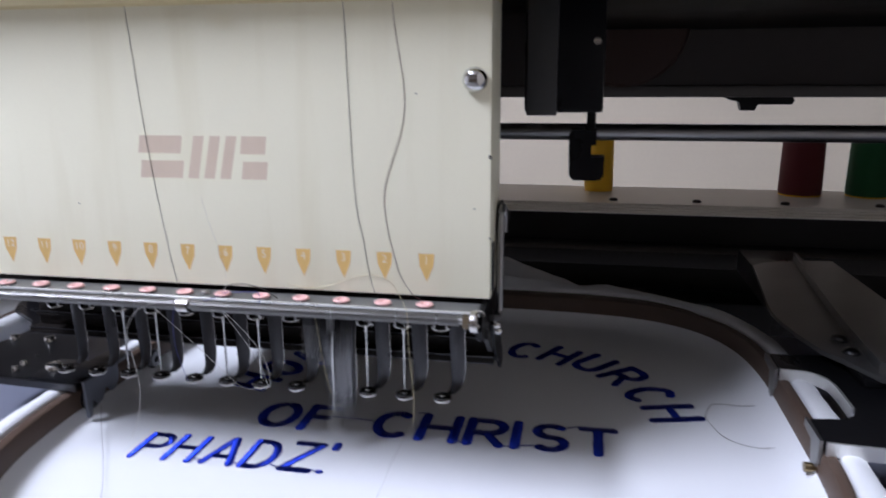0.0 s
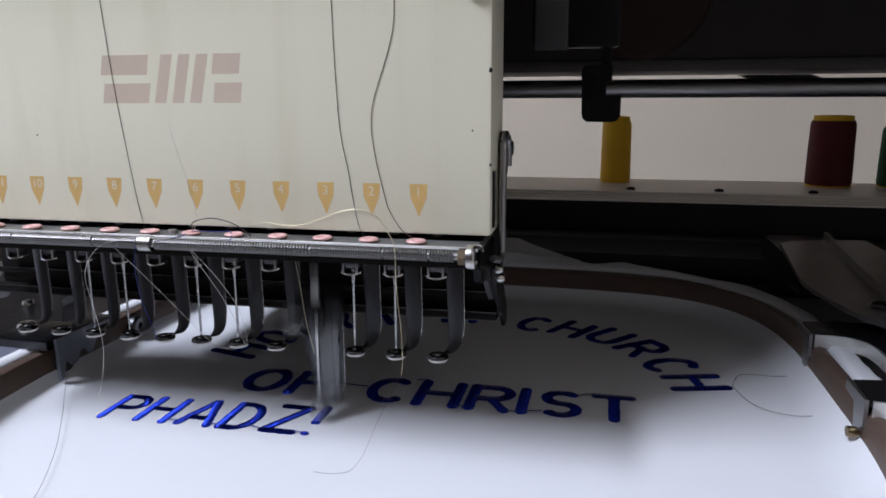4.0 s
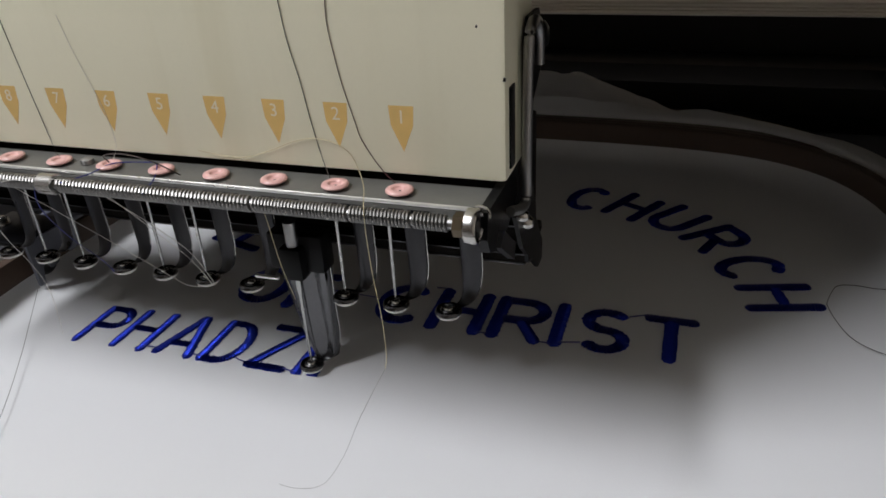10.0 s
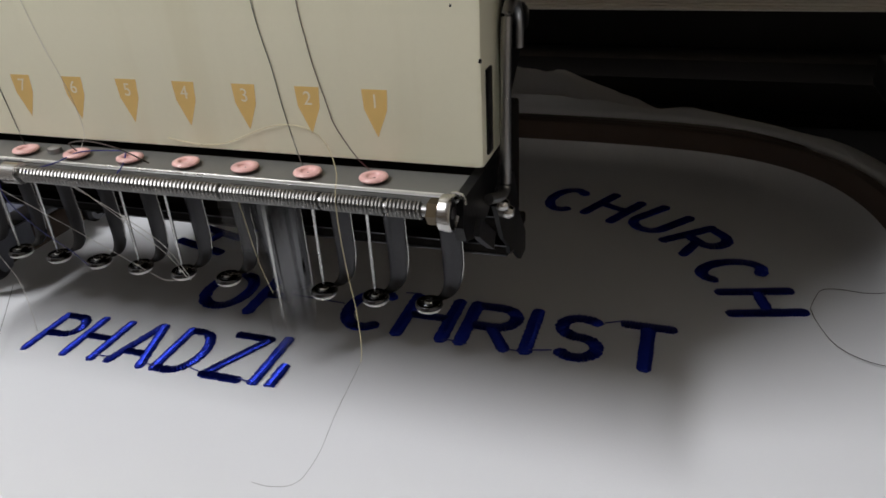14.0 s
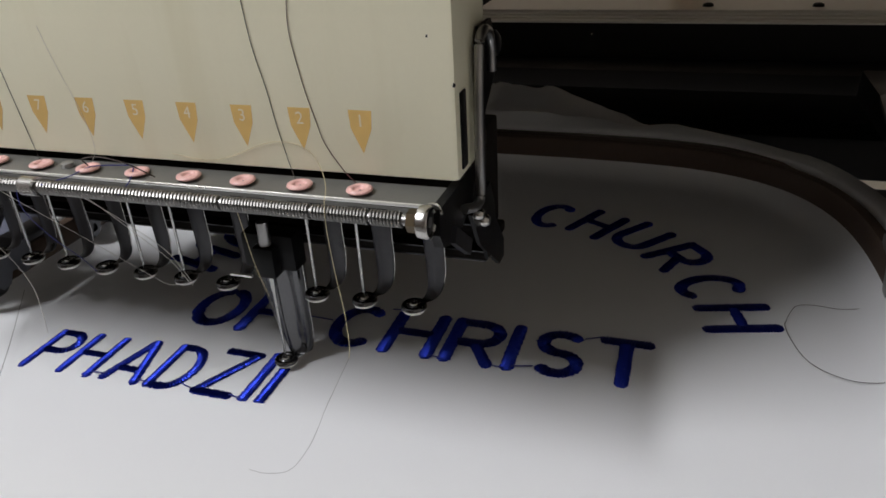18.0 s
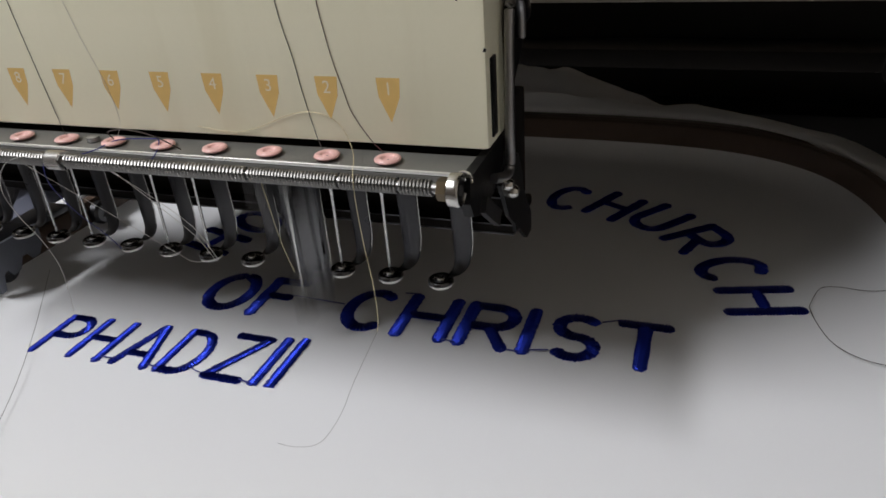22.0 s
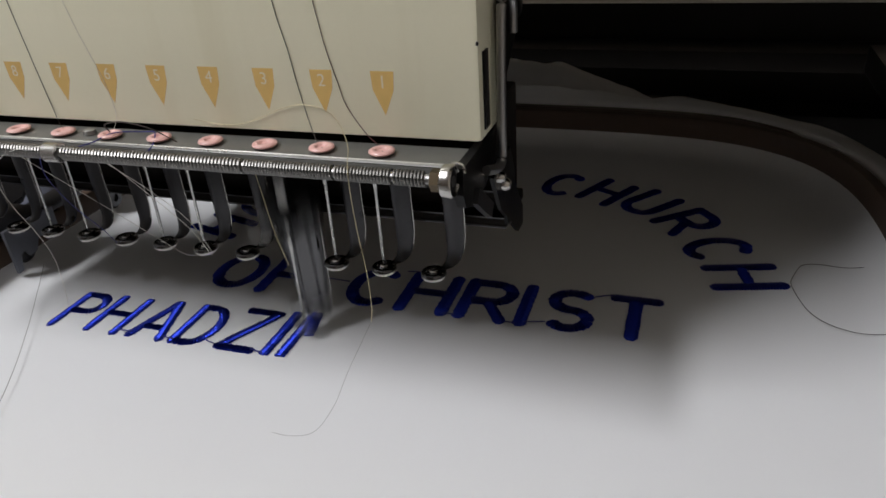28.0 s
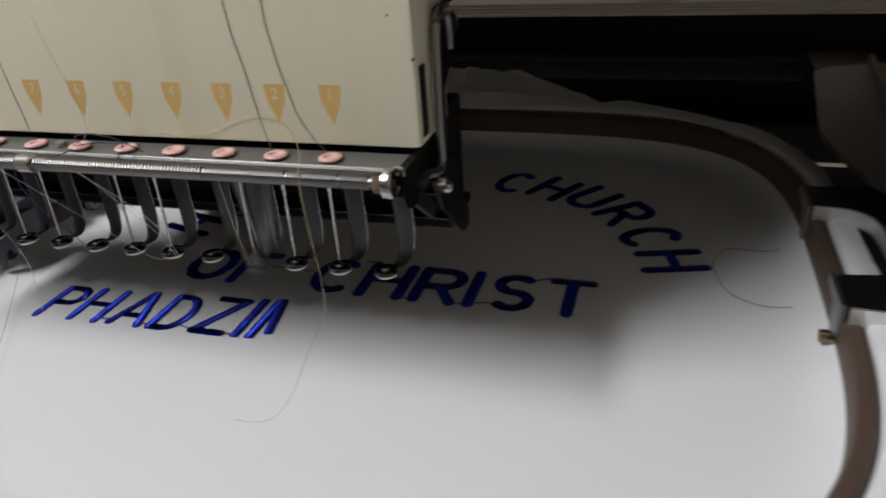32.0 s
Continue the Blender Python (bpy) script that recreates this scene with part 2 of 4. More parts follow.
def sweep(bm, pts, profile, closed=False, caps=True):
    """Carries a closed outline (across, up) along points; up stays near z or, for upright runs, near y."""
    pts = [Vector(p) for p in pts]
    n, rings = len(pts), []
    for i, p in enumerate(pts):
        a = pts[(i - 1) % n] if closed or i > 0 else p
        b = pts[(i + 1) % n] if closed or i < n - 1 else p
        t = (b - a).normalized()
        ref = Vector((0, 0, 1)) if abs(t.z) < 0.93 else Vector((0, 1, 0))
        side = t.cross(ref).normalized()
        up = side.cross(t).normalized()
        rings.append([bm.verts.new(p + side * u + up * w) for u, w in profile])
    m = len(profile)
    for i in range(n if closed else n - 1):
        a, b = rings[i], rings[(i + 1) % n]
        for j in range(m):
            bm.faces.new((a[j], a[(j + 1) % m], b[(j + 1) % m], b[j]))
    if caps and not closed:
        bm.faces.new(rings[0][::-1])
        bm.faces.new(rings[-1])
    return bm


def ringpts(r, seg):
    return [(r * math.cos(2 * math.pi * k / seg), r * math.sin(2 * math.pi * k / seg)) for k in range(seg)]


def tube(bm, pts, r, seg=8):
    return sweep(bm, pts, ringpts(r, seg))


def lathe(bm, outline, centre, axis="z", seg=24):
    """Turns an outline of (radius, height) about an axis through centre."""
    c, rings = Vector(centre), []
    for r, h in outline:
        ring = []
        for k in range(seg):
            a = 2 * math.pi * k / seg
            u, w = r * math.cos(a), r * math.sin(a)
            ring.append(bm.verts.new(c + Vector({"z": (u, w, h), "y": (w, h, u), "x": (h, u, w)}[axis])))
        rings.append(ring)
    for a, b in zip(rings, rings[1:]):
        for k in range(seg):
            bm.faces.new((a[k], a[(k + 1) % seg], b[(k + 1) % seg], b[k]))
    bm.faces.new(rings[0][::-1])
    bm.faces.new(rings[-1])
    return bm


def prism(bm, outline, lo, hi, axis="y"):
    """A flat outline given thickness along an axis; outline in the two other axes, in their order."""
    def at(u, w, d):
        return {"x": (d, u, w), "y": (u, d, w), "z": (u, w, d)}[axis]
    a = [bm.verts.new(at(u, w, lo)) for u, w in outline]
    b = [bm.verts.new(at(u, w, hi)) for u, w in outline]
    n = len(outline)
    bm.faces.new(a[::-1])
    bm.faces.new(b)
    for k in range(n):
        bm.faces.new((a[k], a[(k + 1) % n], b[(k + 1) % n], b[k]))
    return bm


def smoothline(pts, steps=6):
    """A smooth line through points."""
    q = [Vector(p) for p in pts]
    q = [q[0] * 2 - q[1]] + q + [q[-1] * 2 - q[-2]]
    out = []
    for i in range(1, len(q) - 2):
        a, b, c, d = q[i - 1:i + 3]
        for s in range(steps):
            t = s / steps
            out.append(0.5 * ((2 * b) + (c - a) * t + (2 * a - 5 * b + 4 * c - d) * t * t + (3 * b - a - 3 * c + d) * t ** 3))
    out.append(q[-2])
    return out


def part(name, bm, mat, parent=None, label="", smooth=True):
    """Links a bmesh in millimetres as one mesh object under a thing or under a part."""
    bmesh.ops.scale(bm, vec=(MM, MM, MM), verts=bm.verts)
    bmesh.ops.recalc_face_normals(bm, faces=bm.faces)
    me = bpy.data.meshes.new(name)
    bm.to_mesh(me)
    bm.free()
    me.materials.append(mat)
    if smooth:
        me.polygons.foreach_set("use_smooth", [True] * len(me.polygons))
        me.set_sharp_from_angle(angle=radians(40))
    ob = new(name, me)
    ob.parent = parent
    if label:
        ob["label"] = label
    return ob


HEADZ = -1.6   # the head hangs this much lower than its own drawing


def thing(name, label, category, group="", kind="", dz=0.0):
    ob = tagged(new(name), label, category, group, kind)
    ob.location.z = dz * MM
    return ob


def B():
    return bmesh.new()


def disc_screw(bm, c, r, axis="y", sign=-1, h=1.2):
    lathe(bm, [(r, 0), (r, sign * h * 0.5), (r * 0.8, sign * h), (r * 0.35, sign * h * 1.05), (r * 0.3, sign * h * 0.6)], c, axis, 20)
    return bm


# ---------------------------------------------------------------- the room
def room():
    # front and right walls are unseen additions; the right one bounces light back
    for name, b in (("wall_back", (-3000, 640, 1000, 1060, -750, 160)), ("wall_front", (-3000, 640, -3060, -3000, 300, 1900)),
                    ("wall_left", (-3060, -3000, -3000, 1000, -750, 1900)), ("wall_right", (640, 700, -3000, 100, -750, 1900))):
        tagged(part(name, box(B(), *b), WALL if name == "wall_back" else FRONTWALL if name == "wall_front" else LIGHTWALL if name == "wall_left" else BOUNCEWALL), "plain painted wall of the workshop", "wall", kind="structure")
    # unseen wall parts kept dark so less light bounces to the hoop's rear
    tagged(part("wall_upper", box(B(), -3000, 640, 1000, 1060, 160, 1900), UPPERWALL), "unseen brown upper wall, kept dark to cut bounced light", "wall", kind="structure")
    tagged(part("wall_lower", box(B(), -3000, 640, -3060, -3000, -750, 300), DIMWALL), "unseen lower front wall, added dark to cut bounced light", "wall", kind="structure")
    tagged(part("wall_right_rear", box(B(), 640, 700, 100, 1000, -750, 1900), DIMWALL), "unseen rear part of the right wall, added dark to cut bounced light", "wall", kind="structure")
    tagged(part("floor", box(B(), -3000, 640, -3000, 1000, -790, -750), FLOOR), "plain grey workshop floor", "floor", kind="structure")
    tagged(part("ceiling", box(B(), -3000, 640, -3000, 1000, 1900, 1940), LIGHTWALL), "plain pale workshop ceiling", "ceiling", kind="structure")


room()


# ---------------------------------------------------------------- table and beams behind the head
def machine_table():
    t = thing("machine_table", "blue-grey laminate table of the embroidery machine", "table")
    part("tabletop", box(B(), -900, 620, -60, 203, -40, -9, 1.5), TABLE, t)
    part("front_edge", box(B(), -900, 620, -66, -60.5, -42, -10, 2), DULL, t)
    for x in (-860, 580):
        part("leg", box(B(), x - 25, x + 25, 60, 110, -750, -40, 3), DARK, t)


def rear_rail():
    t = thing("rear_rail", "cream profiled rail with dark front behind the table", "rail")
    prof = [(380, 25.2), (380, 26.4), (381, 26.8), (386, 26.8), (386, 27.6), (391, 27.9), (391, 29), (396, 29.4), (396, 31), (490, 31), (490, 25.2)]
    part("rail_top", prism(B(), prof, -900, 620, "x"), RAIL, t, smooth=False)
    part("rail_front", box(B(), -900, 620, 384, 488, -60, 25.0, 1), RAILDARK, t)
    for x in (-200, -130, 70, 137, 205, 275):
        bm = B()
        lathe(bm, [(3.6, 0), (3.4, 1.2), (2.4, 2.0), (1, 2.2)], (x, 410, 31), "z", 16)
        part("bolt", bm, RAILDARK, t)
    b = thing("pantograph_beam", "dark grey metal beam behind the hoop", "beam")
    part("bar", box(B(), -900, 620, 342, 374, -8, 4, 2), RAILDARK, b)
    part("cover", box(B(), -900, 620, 342, 376, -60, -34, 2), BLACK, b)


def thread_cone(x, y, z, r, h, mat, label, top=None):
    t = thing("thread_cone", label, "thread cone", "thread cones behind the rail")
    bm = B()
    lathe(bm, [(r * 0.96, 1), (r, 3), (r * 0.985, h * 0.5), (r * 0.96, h - 3), (r * 0.9, h)], (x, y, z), "z", 32)
    part("winding", bm, mat, t)
    bm = B()
    lathe(bm, [(r * 0.86, h * 0.98), (r * 0.84, h + 4), (r * 0.5, h + 4.5), (r * 0.45, h - 2)], (x, y, z), "z", 28)
    part("core_rim", bm, top or mat, t)
    bm = B()
    lathe(bm, [(r * 0.97, -0.2), (r * 0.97, 1)], (x, y, z + 0.2), "z", 28)
    part("base_rim", bm, top or mat, t)


machine_table()
rear_rail()
thread_cone(58.0, 466, 31, 12.8, 52, CONEYELLOW, "small yellow thread cone standing on the cream rail")
thread_cone(229.5, 466, 31, 17.6, 53, CONERED, "maroon thread cone with a yellow rim on the cream rail", CONEYELLOW)
thread_cone(284, 466, 31, 17.6, 48, CONEGREEN, "green thread cone with an orange rim on the cream rail", CONEYELLOW)


def upper_beam():
    t = thing("upper_beam", "yellowed enamel crossbeam with a dark underside", "beam")
    part("front_panel", box(B(), 22, 620, -12, -6, 160.0, 330, 3), YELLOW, t)
    part("front_panel", box(B(), -900, -380, -12, -6, 160.0, 330, 3), YELLOW, t)
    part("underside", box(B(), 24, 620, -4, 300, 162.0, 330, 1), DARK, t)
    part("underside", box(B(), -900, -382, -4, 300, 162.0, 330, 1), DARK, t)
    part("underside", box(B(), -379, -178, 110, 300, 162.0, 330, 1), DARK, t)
    part("rear_casting", box(B(), -900, 620, 301, 388, 119, 330, 5), CAST, t)
    part("casting_lip", box(B(), -900, 620, 298, 300.6, 119.4, 126.5, 0.8), CASTLIP, t, "worn grey machined lip")
    bm = B()
    prism(bm, [(142, 119), (154, 114), (159, 113), (161, 106.5), (171, 106.5), (173, 111), (197, 111), (199, 114), (197, 117), (190, 119)], 388.5, 398, "y")
    part("bracket", bm, BLACK, t, smooth=False)
    bm = B()
    lathe(bm, [(38, 0), (40, 3), (40, 12), (36, 16), (12, 16), (10, 20)], (68, 282, 166), "y", 40)
    part("pulley", bm, BROWN, t, "dark brown round pulley")
    r = thing("guide_rod", "long round dark steel guide rod", "rod")
    part("rod", tube(B(), [(-900, 150, 107.4), (620, 150, 107.4)], 4, 20), DULL, r)
    for x in (-520, 560):
        part("rod_bracket", box(B(), x - 8, x + 8, 142, 158, 100, 163, 2), BLACK, r)


upper_beam()


def thread_trimmer():
    t = thing("hook_unit", "black hanging unit with a hook beside the head", "machine part")
    part("case", box(B(), 23, 52.4, 68, 78, 120.6, 163, 1.5), BLACK, t)
    part("side_plate", box(B(), 24, 35.4, 65, 67.8, 119.6, 162.8, 0.8), GREYPLATE, t, "grey metal plate")
    part("stem", box(B(), 46.6, 50, 68.5, 72, 112, 120.6, 0.4), BLACK, t)
    hook = [(40.6, 98.2), (41.0, 96.7), (42.4, 95.6), (50.6, 95.5), (52.4, 96.0), (53.5, 97.4), (53.6, 104.5), (48.6, 104.5), (48.6, 108.6), (50.4, 109), (50.4, 114.4), (41.2, 114.4), (40.2, 112.6)]
    part("hook", prism(B(), hook, 65, 73, "y"), BLACK, t, smooth=False)
    bm = B()
    disc_screw(bm, (49.4, 67.6, 146.4), 1.7)
    part("screw", bm, STEEL, t)


thread_trimmer()


# ---------------------------------------------------------------- the sewing head
def head_cover():
    t = thing("head_cover", "cream enamelled front cover of the sewing head", "machine cover", dz=HEADZ)
    part("front_sheet", box(B(), -171, 19.6, 0, 22, 68.5, 158.6, 1.1), COVER, t)
    bm = B()
    prism(bm, [(-0.2, 157.6), (-0.35, 158.6), (-13.5, 170.8), (21.6, 170.8), (21.6, 157.6)], -171, 19.6, "x")
    part("upper_slope", bm, SLOPE, t, smooth=False)
    bm = B()
    box(bm, 19.4, 20.0, 2.2, 5.6, 70.5, 86, 0.2)
    part("side_slot", bm, BLACK, t, "narrow black slot")
    for x, z, w in ((19.2, 112.6, 0.5), (14.5, 97, 0.22), (19.3, 88, 0.3), (-3, 131, 0.2), (-120, 95, 0.22)):
        part("paint_chip", prism(B(), [(x - w, z - w), (x + 0.6 * w, z - 1.3 * w), (x + w, z + 0.5 * w), (x - 0.3 * w, z + 1.4 * w)], -0.03, 0.3, "y"), BLACK, t, "small dark paint chip", smooth=False)
    for x, z in ((14.7, 135), (-166, 135)):
        bm = B()
        lathe(bm, [(3.7, 0), (3.7, -0.9), (3.45, -1.9), (2.7, -2.9), (1.5, -3.5), (0.5, -3.65)], (x, 0, z), "y", 28)
        part("cap_screw", bm, CHROME, t, "domed chrome screw")
    for x, mat in ((13.6, CHROME), (-70.6, BLACK), (-166, BLACK)):
        bm = B()
        lathe(bm, [(4.0, 0), (4.0, -1.4), (3.2, -2.6), (1.6, -3.2), (1.2, -2)], (0, 0, 0), "y", 28)
        bmesh.ops.transform(bm, matrix=Matrix.Translation((x, -7.0, 165.2)) @ Matrix.Rotation(radians(48), 4, "X"), verts=bm.verts)
        part("cap_screw", bm, mat, t)
    # printed flags with their numbers
    for k in range(12):
        x = -PITCH * k - 0.45
        bm = B()
        prism(bm, [(x - 2.55, 82.4), (x - 2.3, 78.6), (x, 73.4), (x + 2.2, 78.6), (x + 2.5, 82.4)], -0.03, 0.5, "y")
        flag = part("number_flag", bm, GOLD, t, "faded gold pointed number flag", smooth=False)
        cu = bpy.data.curves.new("number", "FONT")
        cu.body, cu.size, cu.align_x, cu.extrude = str(k + 1), 3.7 * MM, "CENTER", 0.01 * MM
        tmp = bpy.data.objects.new("number", cu)
        me = bpy.data.meshes.new_from_object(tmp)
        bpy.data.objects.remove(tmp)
        me.materials.clear()
        me.materials.append(CREAMPRINT)
        num = new("number", me)
        num.parent = flag
        num.matrix_basis = pose((x - 0.1) * MM, -0.045 * MM, 79.0 * MM, 90, 0, 0)
    # maker's mark as plain blocks
    blocks = [[(-96, z), (-81, z), (-80, z + 5.6), (-95, z + 5.6)] for z in (104.4, 112.4)]
    blocks += [[(x + 3, 118), (x + 6.6, 118), (x + 3.6, 104.4), (x, 104.4)] for x in (-79, -73.4, -67.8)]
    blocks += [[(-60.4, z), (-52, z), (-51.2, z + 5.6), (-59.6, z + 5.6)] for z in (104.4, 112.4)]
    for outline in blocks:
        part("mark_block", prism(B(), outline, -0.03, 0.4, "y"), LOGO, t, "faded tan printed block", smooth=False)
    p = thing("tension_panel", "yellowed panel with a row of small red marks", "machine panel", dz=HEADZ)
    part("panel", box(B(), -172, 20.5, -15, 60, 171.0, 268, 1.5), YELLOW, p)
    for k in range(12):
        x = -PITCH * k - 2
        bm = B()
        prism(bm, [(x - 2.3, 176), (x + 2.3, 176), (x + 2.3, 178.6), (x, 181), (x - 2.3, 178.6)], -15.14, -14, "y")
        mark = part("red_mark", bm, REDPRINT, p, smooth=False)
        bm = B()
        prism(bm, [(x - 0.5, 176.8), (x + 0.9, 176.8), (x + 0.9, 177.6), (x + 0.4, 179.2), (x - 0.5, 179.2)], -15.2, -15, "y")
        part("mark_symbol", bm, CREAMPRINT, mark, smooth=False)


head_cover()


def needle_tray():
    t = thing("eyelet_tray", "grey sheet-metal tray with pink ceramic thread eyelets", "machine part", dz=HEADZ + 0.6)
    prof = [(1, 66.2), (-7.6, 66.0), (-8.6, 65.4), (-8.9, 63.6), (-8.1, 63.6), (-7.6, 65.0), (1, 65.3)]
    part("tray", prism(B(), prof, -172, 18.4, "x"), TRAY, t, smooth=False)
    part("bright_lip", tube(B(), [(-172, -8.4, 66.05), (16.5, -8.4, 66.05)], 0.42, 8), EDGE, t, "bright steel edge")
    for k in range(12):
        bm = B()
        prof = [(1.95 + 0.82 * math.cos(a), 0.5 * math.sin(a)) for a in [2 * math.pi * i / 10 for i in range(10)]]
        x = -PITCH * k - 0.15
        lathe_ring(bm, prof, (x, -4.5, 66.8))
        ring = part("eyelet", bm, PINK, t, "glossy pink ceramic eyelet ring")
        bm = B()
        lathe(bm, [(1.6, 66.3), (1.5, 66.95), (0.9, 66.75), (0.5, 66.6)], (x, -4.5, 0), "z", 20)
        part("eyelet_funnel", bm, PINK, ring)
        bm = B()
        lathe(bm, [(0.26, 66.3), (0.26, 66.66)], (x + 0.1, -4.5, 0), "z", 12)
        part("eyelet_hole", bm, BLACK, ring)
    # two short black dashes a pitch along the tray's front face
    for k in range(14):
        x = -PITCH * k + 8.5
        for a, b in ((-9.5, -6.4), (-5.6, -1.2)):
            part("tray_slot", box(B(), x + a, x + b, -8.95, -8.7, 64.2, 64.95, 0.08), BLACK, t, "short dark dash under the tray's edge")
    for x in (-74.5, -148):
        bm = B()
        lathe(bm, [(1.5, 66.2), (1.4, 67.2), (0.6, 67.5)], (x, -3.4, 0), "z", 14)
        part("tray_screw", bm, DULL, t)
    part("wire_clip", tube(B(), smoothline([(16.2, -9, 66.9), (17.6, -9.8, 67.4), (19.0, -10.8, 67.2), (19.3, -11.0, 66.0)], 4), 0.3, 8), STEEL, t, "small bright bent wire")
    # right end plate with its brackets
    bm = B()
    prism(bm, [(-9.6, 66.2), (14, 66.2), (14, 60), (6, 56.4), (-4, 55.8), (-8.6, 57.6), (-10.4, 61)], 16.6, 18.5, "x")
    part("end_plate", bm, BLACK, t, "black rounded end plate", smooth=False)
    bm = B()
    prism(bm, [(8, 57), (18, 58), (27, 49), (36, 38), (36, 33), (31, 33), (14, 47)], 18.7, 19.6, "x")
    part("rear_bracket", bm, BLACK, t, smooth=False)
    part("front_bracket", sweep(B(), [(18.9, -3.5, 58), (18.9, 1, 54.5), (18.9, 7, 50)], [(-0.7, -1.7), (0.7, -1.7), (0.7, 1.7), (-0.7, 1.7)]), DARKSTEEL, t)


def lathe_ring(bm, prof, c, seg=28):
    rings = []
    for k in range(seg):
        a = 2 * math.pi * k / seg
        rings.append([bm.verts.new((c[0] + r * math.cos(a), c[1] + r * math.sin(a), c[2] + h)) for r, h in prof])
    for k in range(seg):
        a, b = rings[k], rings[(k + 1) % seg]
        for j in range(len(prof)):
            bm.faces.new((a[j], a[(j + 1) % len(prof)], b[(j + 1) % len(prof)], b[j]))
    return bm


def lathe_ring_y(bm, prof, c, seg=22):
    """A ring about the y axis."""
    rings = []
    for k in range(seg):
        a = 2 * math.pi * k / seg
        rings.append([bm.verts.new((c[0] + r * math.cos(a), c[1] + h, c[2] + r * math.sin(a))) for r, h in prof])
    for k in range(seg):
        a, b = rings[k], rings[(k + 1) % seg]
        for j in range(len(prof)):
            bm.faces.new((a[j], a[(j + 1) % len(prof)], b[(j + 1) % len(prof)], b[j]))
    return bm


def spring_rod():
    t = thing("spring_rod", "steel rod wound with a fine coil spring", "spring", dz=HEADZ + 0.8)
    y, z = -12.4, 64.6
    part("rod", tube(B(), [(-172, y, z), (17.5, y, z)], 1.05, 12), DULL, t)
    ends = [-171, -148, -121, -94, -79.5, -74.6, -27.6, -7.2, 5.2, 12.2]
    for a, b in zip(ends, ends[1:]):
        if b - a < 6:
            continue
        bm = B()
        pitch = 0.88 if b < -25 else 0.7
        turns = round((b - a - 0.5) / pitch)
        n = turns * 14
        line = [(a + 0.25 + (b - a - 0.5) * i / n, y + 1.38 * math.cos(2 * math.pi * i / 14), z + 1.38 * math.sin(2 * math.pi * i / 14)) for i in range(n + 1)]
        sweep(bm, line, ringpts(0.41 * pitch, 6))
        part("coil_spring", bm, SPRING, t, "fine coiled steel spring")
    bm = B()
    lathe(bm, [(1.9, -2), (2.25, -1.9), (2.25, 1.9), (1.9, 2)], (-77.2, y, z), "x", 24)
    part("collar", bm, STEEL, t, "bright steel collar")
    bm = B()
    lathe(bm, [(2.3, 13.2), (2.3, 15.0)], (0, y, z), "x", 6)
    part("hex_nut", bm, BRONZE, t)
    bm = B()
    lathe(bm, [(2.6, 15.1), (3.15, 15.5), (3.3, 16.8), (3.3, 17.3), (3.1, 17.7), (2.85, 17.7), (2.7, 16.9), (0.4, 16.9)], (0, y, z), "x", 28)
    nut = part("end_nut", bm, STEEL, t, "round polished end nut")
    bm = B()
    lathe(bm, [(2.6, 16.95), (2.6, 17.25), (2.2, 17.35)], (0, y, z), "x", 24)
    part("nut_face", bm, BLACK, nut, "dark recessed screw face")


needle_tray()
spring_rod()


def side_lever():
    t = thing("side_lever", "bent steel rod lever on a dark plate", "lever", dz=HEADZ)
    x = 21.6
    line = [(x, 19.5, 86), (x, 19, 92), (x, 16, 95), (x, 12, 95), (x, 9.8, 92), (x, 8.7, 80), (x, 8.3, 70), (x, 8.5, 64), (x - 0.1, 7.6, 61.5), (x - 0.5, 5, 61.2), (x - 1.6, 1.3, 62.2)]
    part("rod", tube(B(), smoothline(line, 5), 1.05, 10), DULL, t)
    part("plate", prism(B(), [(11.5, 58), (16, 57), (17, 78), (25.5, 84), (26, 92), (23, 96), (14, 96), (11.5, 92)], 19.9, 20.7, "x"), BLACK, t, smooth=False)
    for y, z, r in ((22, 91, 2.8), (10.5, 57, 1.3), (15, 53.4, 1.5)):
        bm = B()
        lathe(bm, [(r, 0), (r, 1.2), (r * 0.65, 2), (r * 0.2, 2.1)], (20.7 if z > 60 else 19.6, y, z), "x", 20)
        part("screw", bm, BLACK if z > 60 else STEEL, t)


side_lever()


def needle_case():
    t = thing("needle_case", "black cast needle case under the sewing head", "machine part", dz=HEADZ)
    part("case", box(B(), -168, 16, 30, 46, 39.3, 68.3, 1), DARK, t)
    part("lower_lip", box(B(), -170, 17.6, 26.5, 46, 36.2, 39.1, 0.7), DARK, t)
    part("slot_edge", box(B(), -168, 16, 28.4, 29.8, 43.3, 45.0, 0.4), DARK, t)
    part("upper_bar", box(B(), -168, 16, 2, 29.8, 58.5, 65, 1), DARK, t)
    for y, z in ((26.2, 38.9), (26.2, 36.4), (28.1, 45.1)):
        part("worn_edge", box(B(), -170, 17.4, y, y + 0.3, z, z + 0.3), DARKSTEEL, t, "worn metal edge")
    part("case_end", prism(B(), [(20.4, 40.6), (23, 40), (29, 44), (28, 52), (24, 59), (15, 58)], 18.7, 19.5, "x"), BLACK, t, smooth=False)
    part("worn_edge", tube(B(), [(19.6, 20.4, 40.6), (19.6, 23, 40.0)], 0.22, 6), DULL, t, "worn bright metal edge")


needle_case()


def sewing_head():
    t = thing("sewing_head", "dark cast body of the sewing head behind the cover", "machine body")
    part("casting", box(B(), -150, -34, 46.5, 300, 62, 166, 4), DARK, t)
    part("upper_casting", box(B(), -170, 18, 23, 300, 175, 330, 3), DARK, t)


sewing_head()


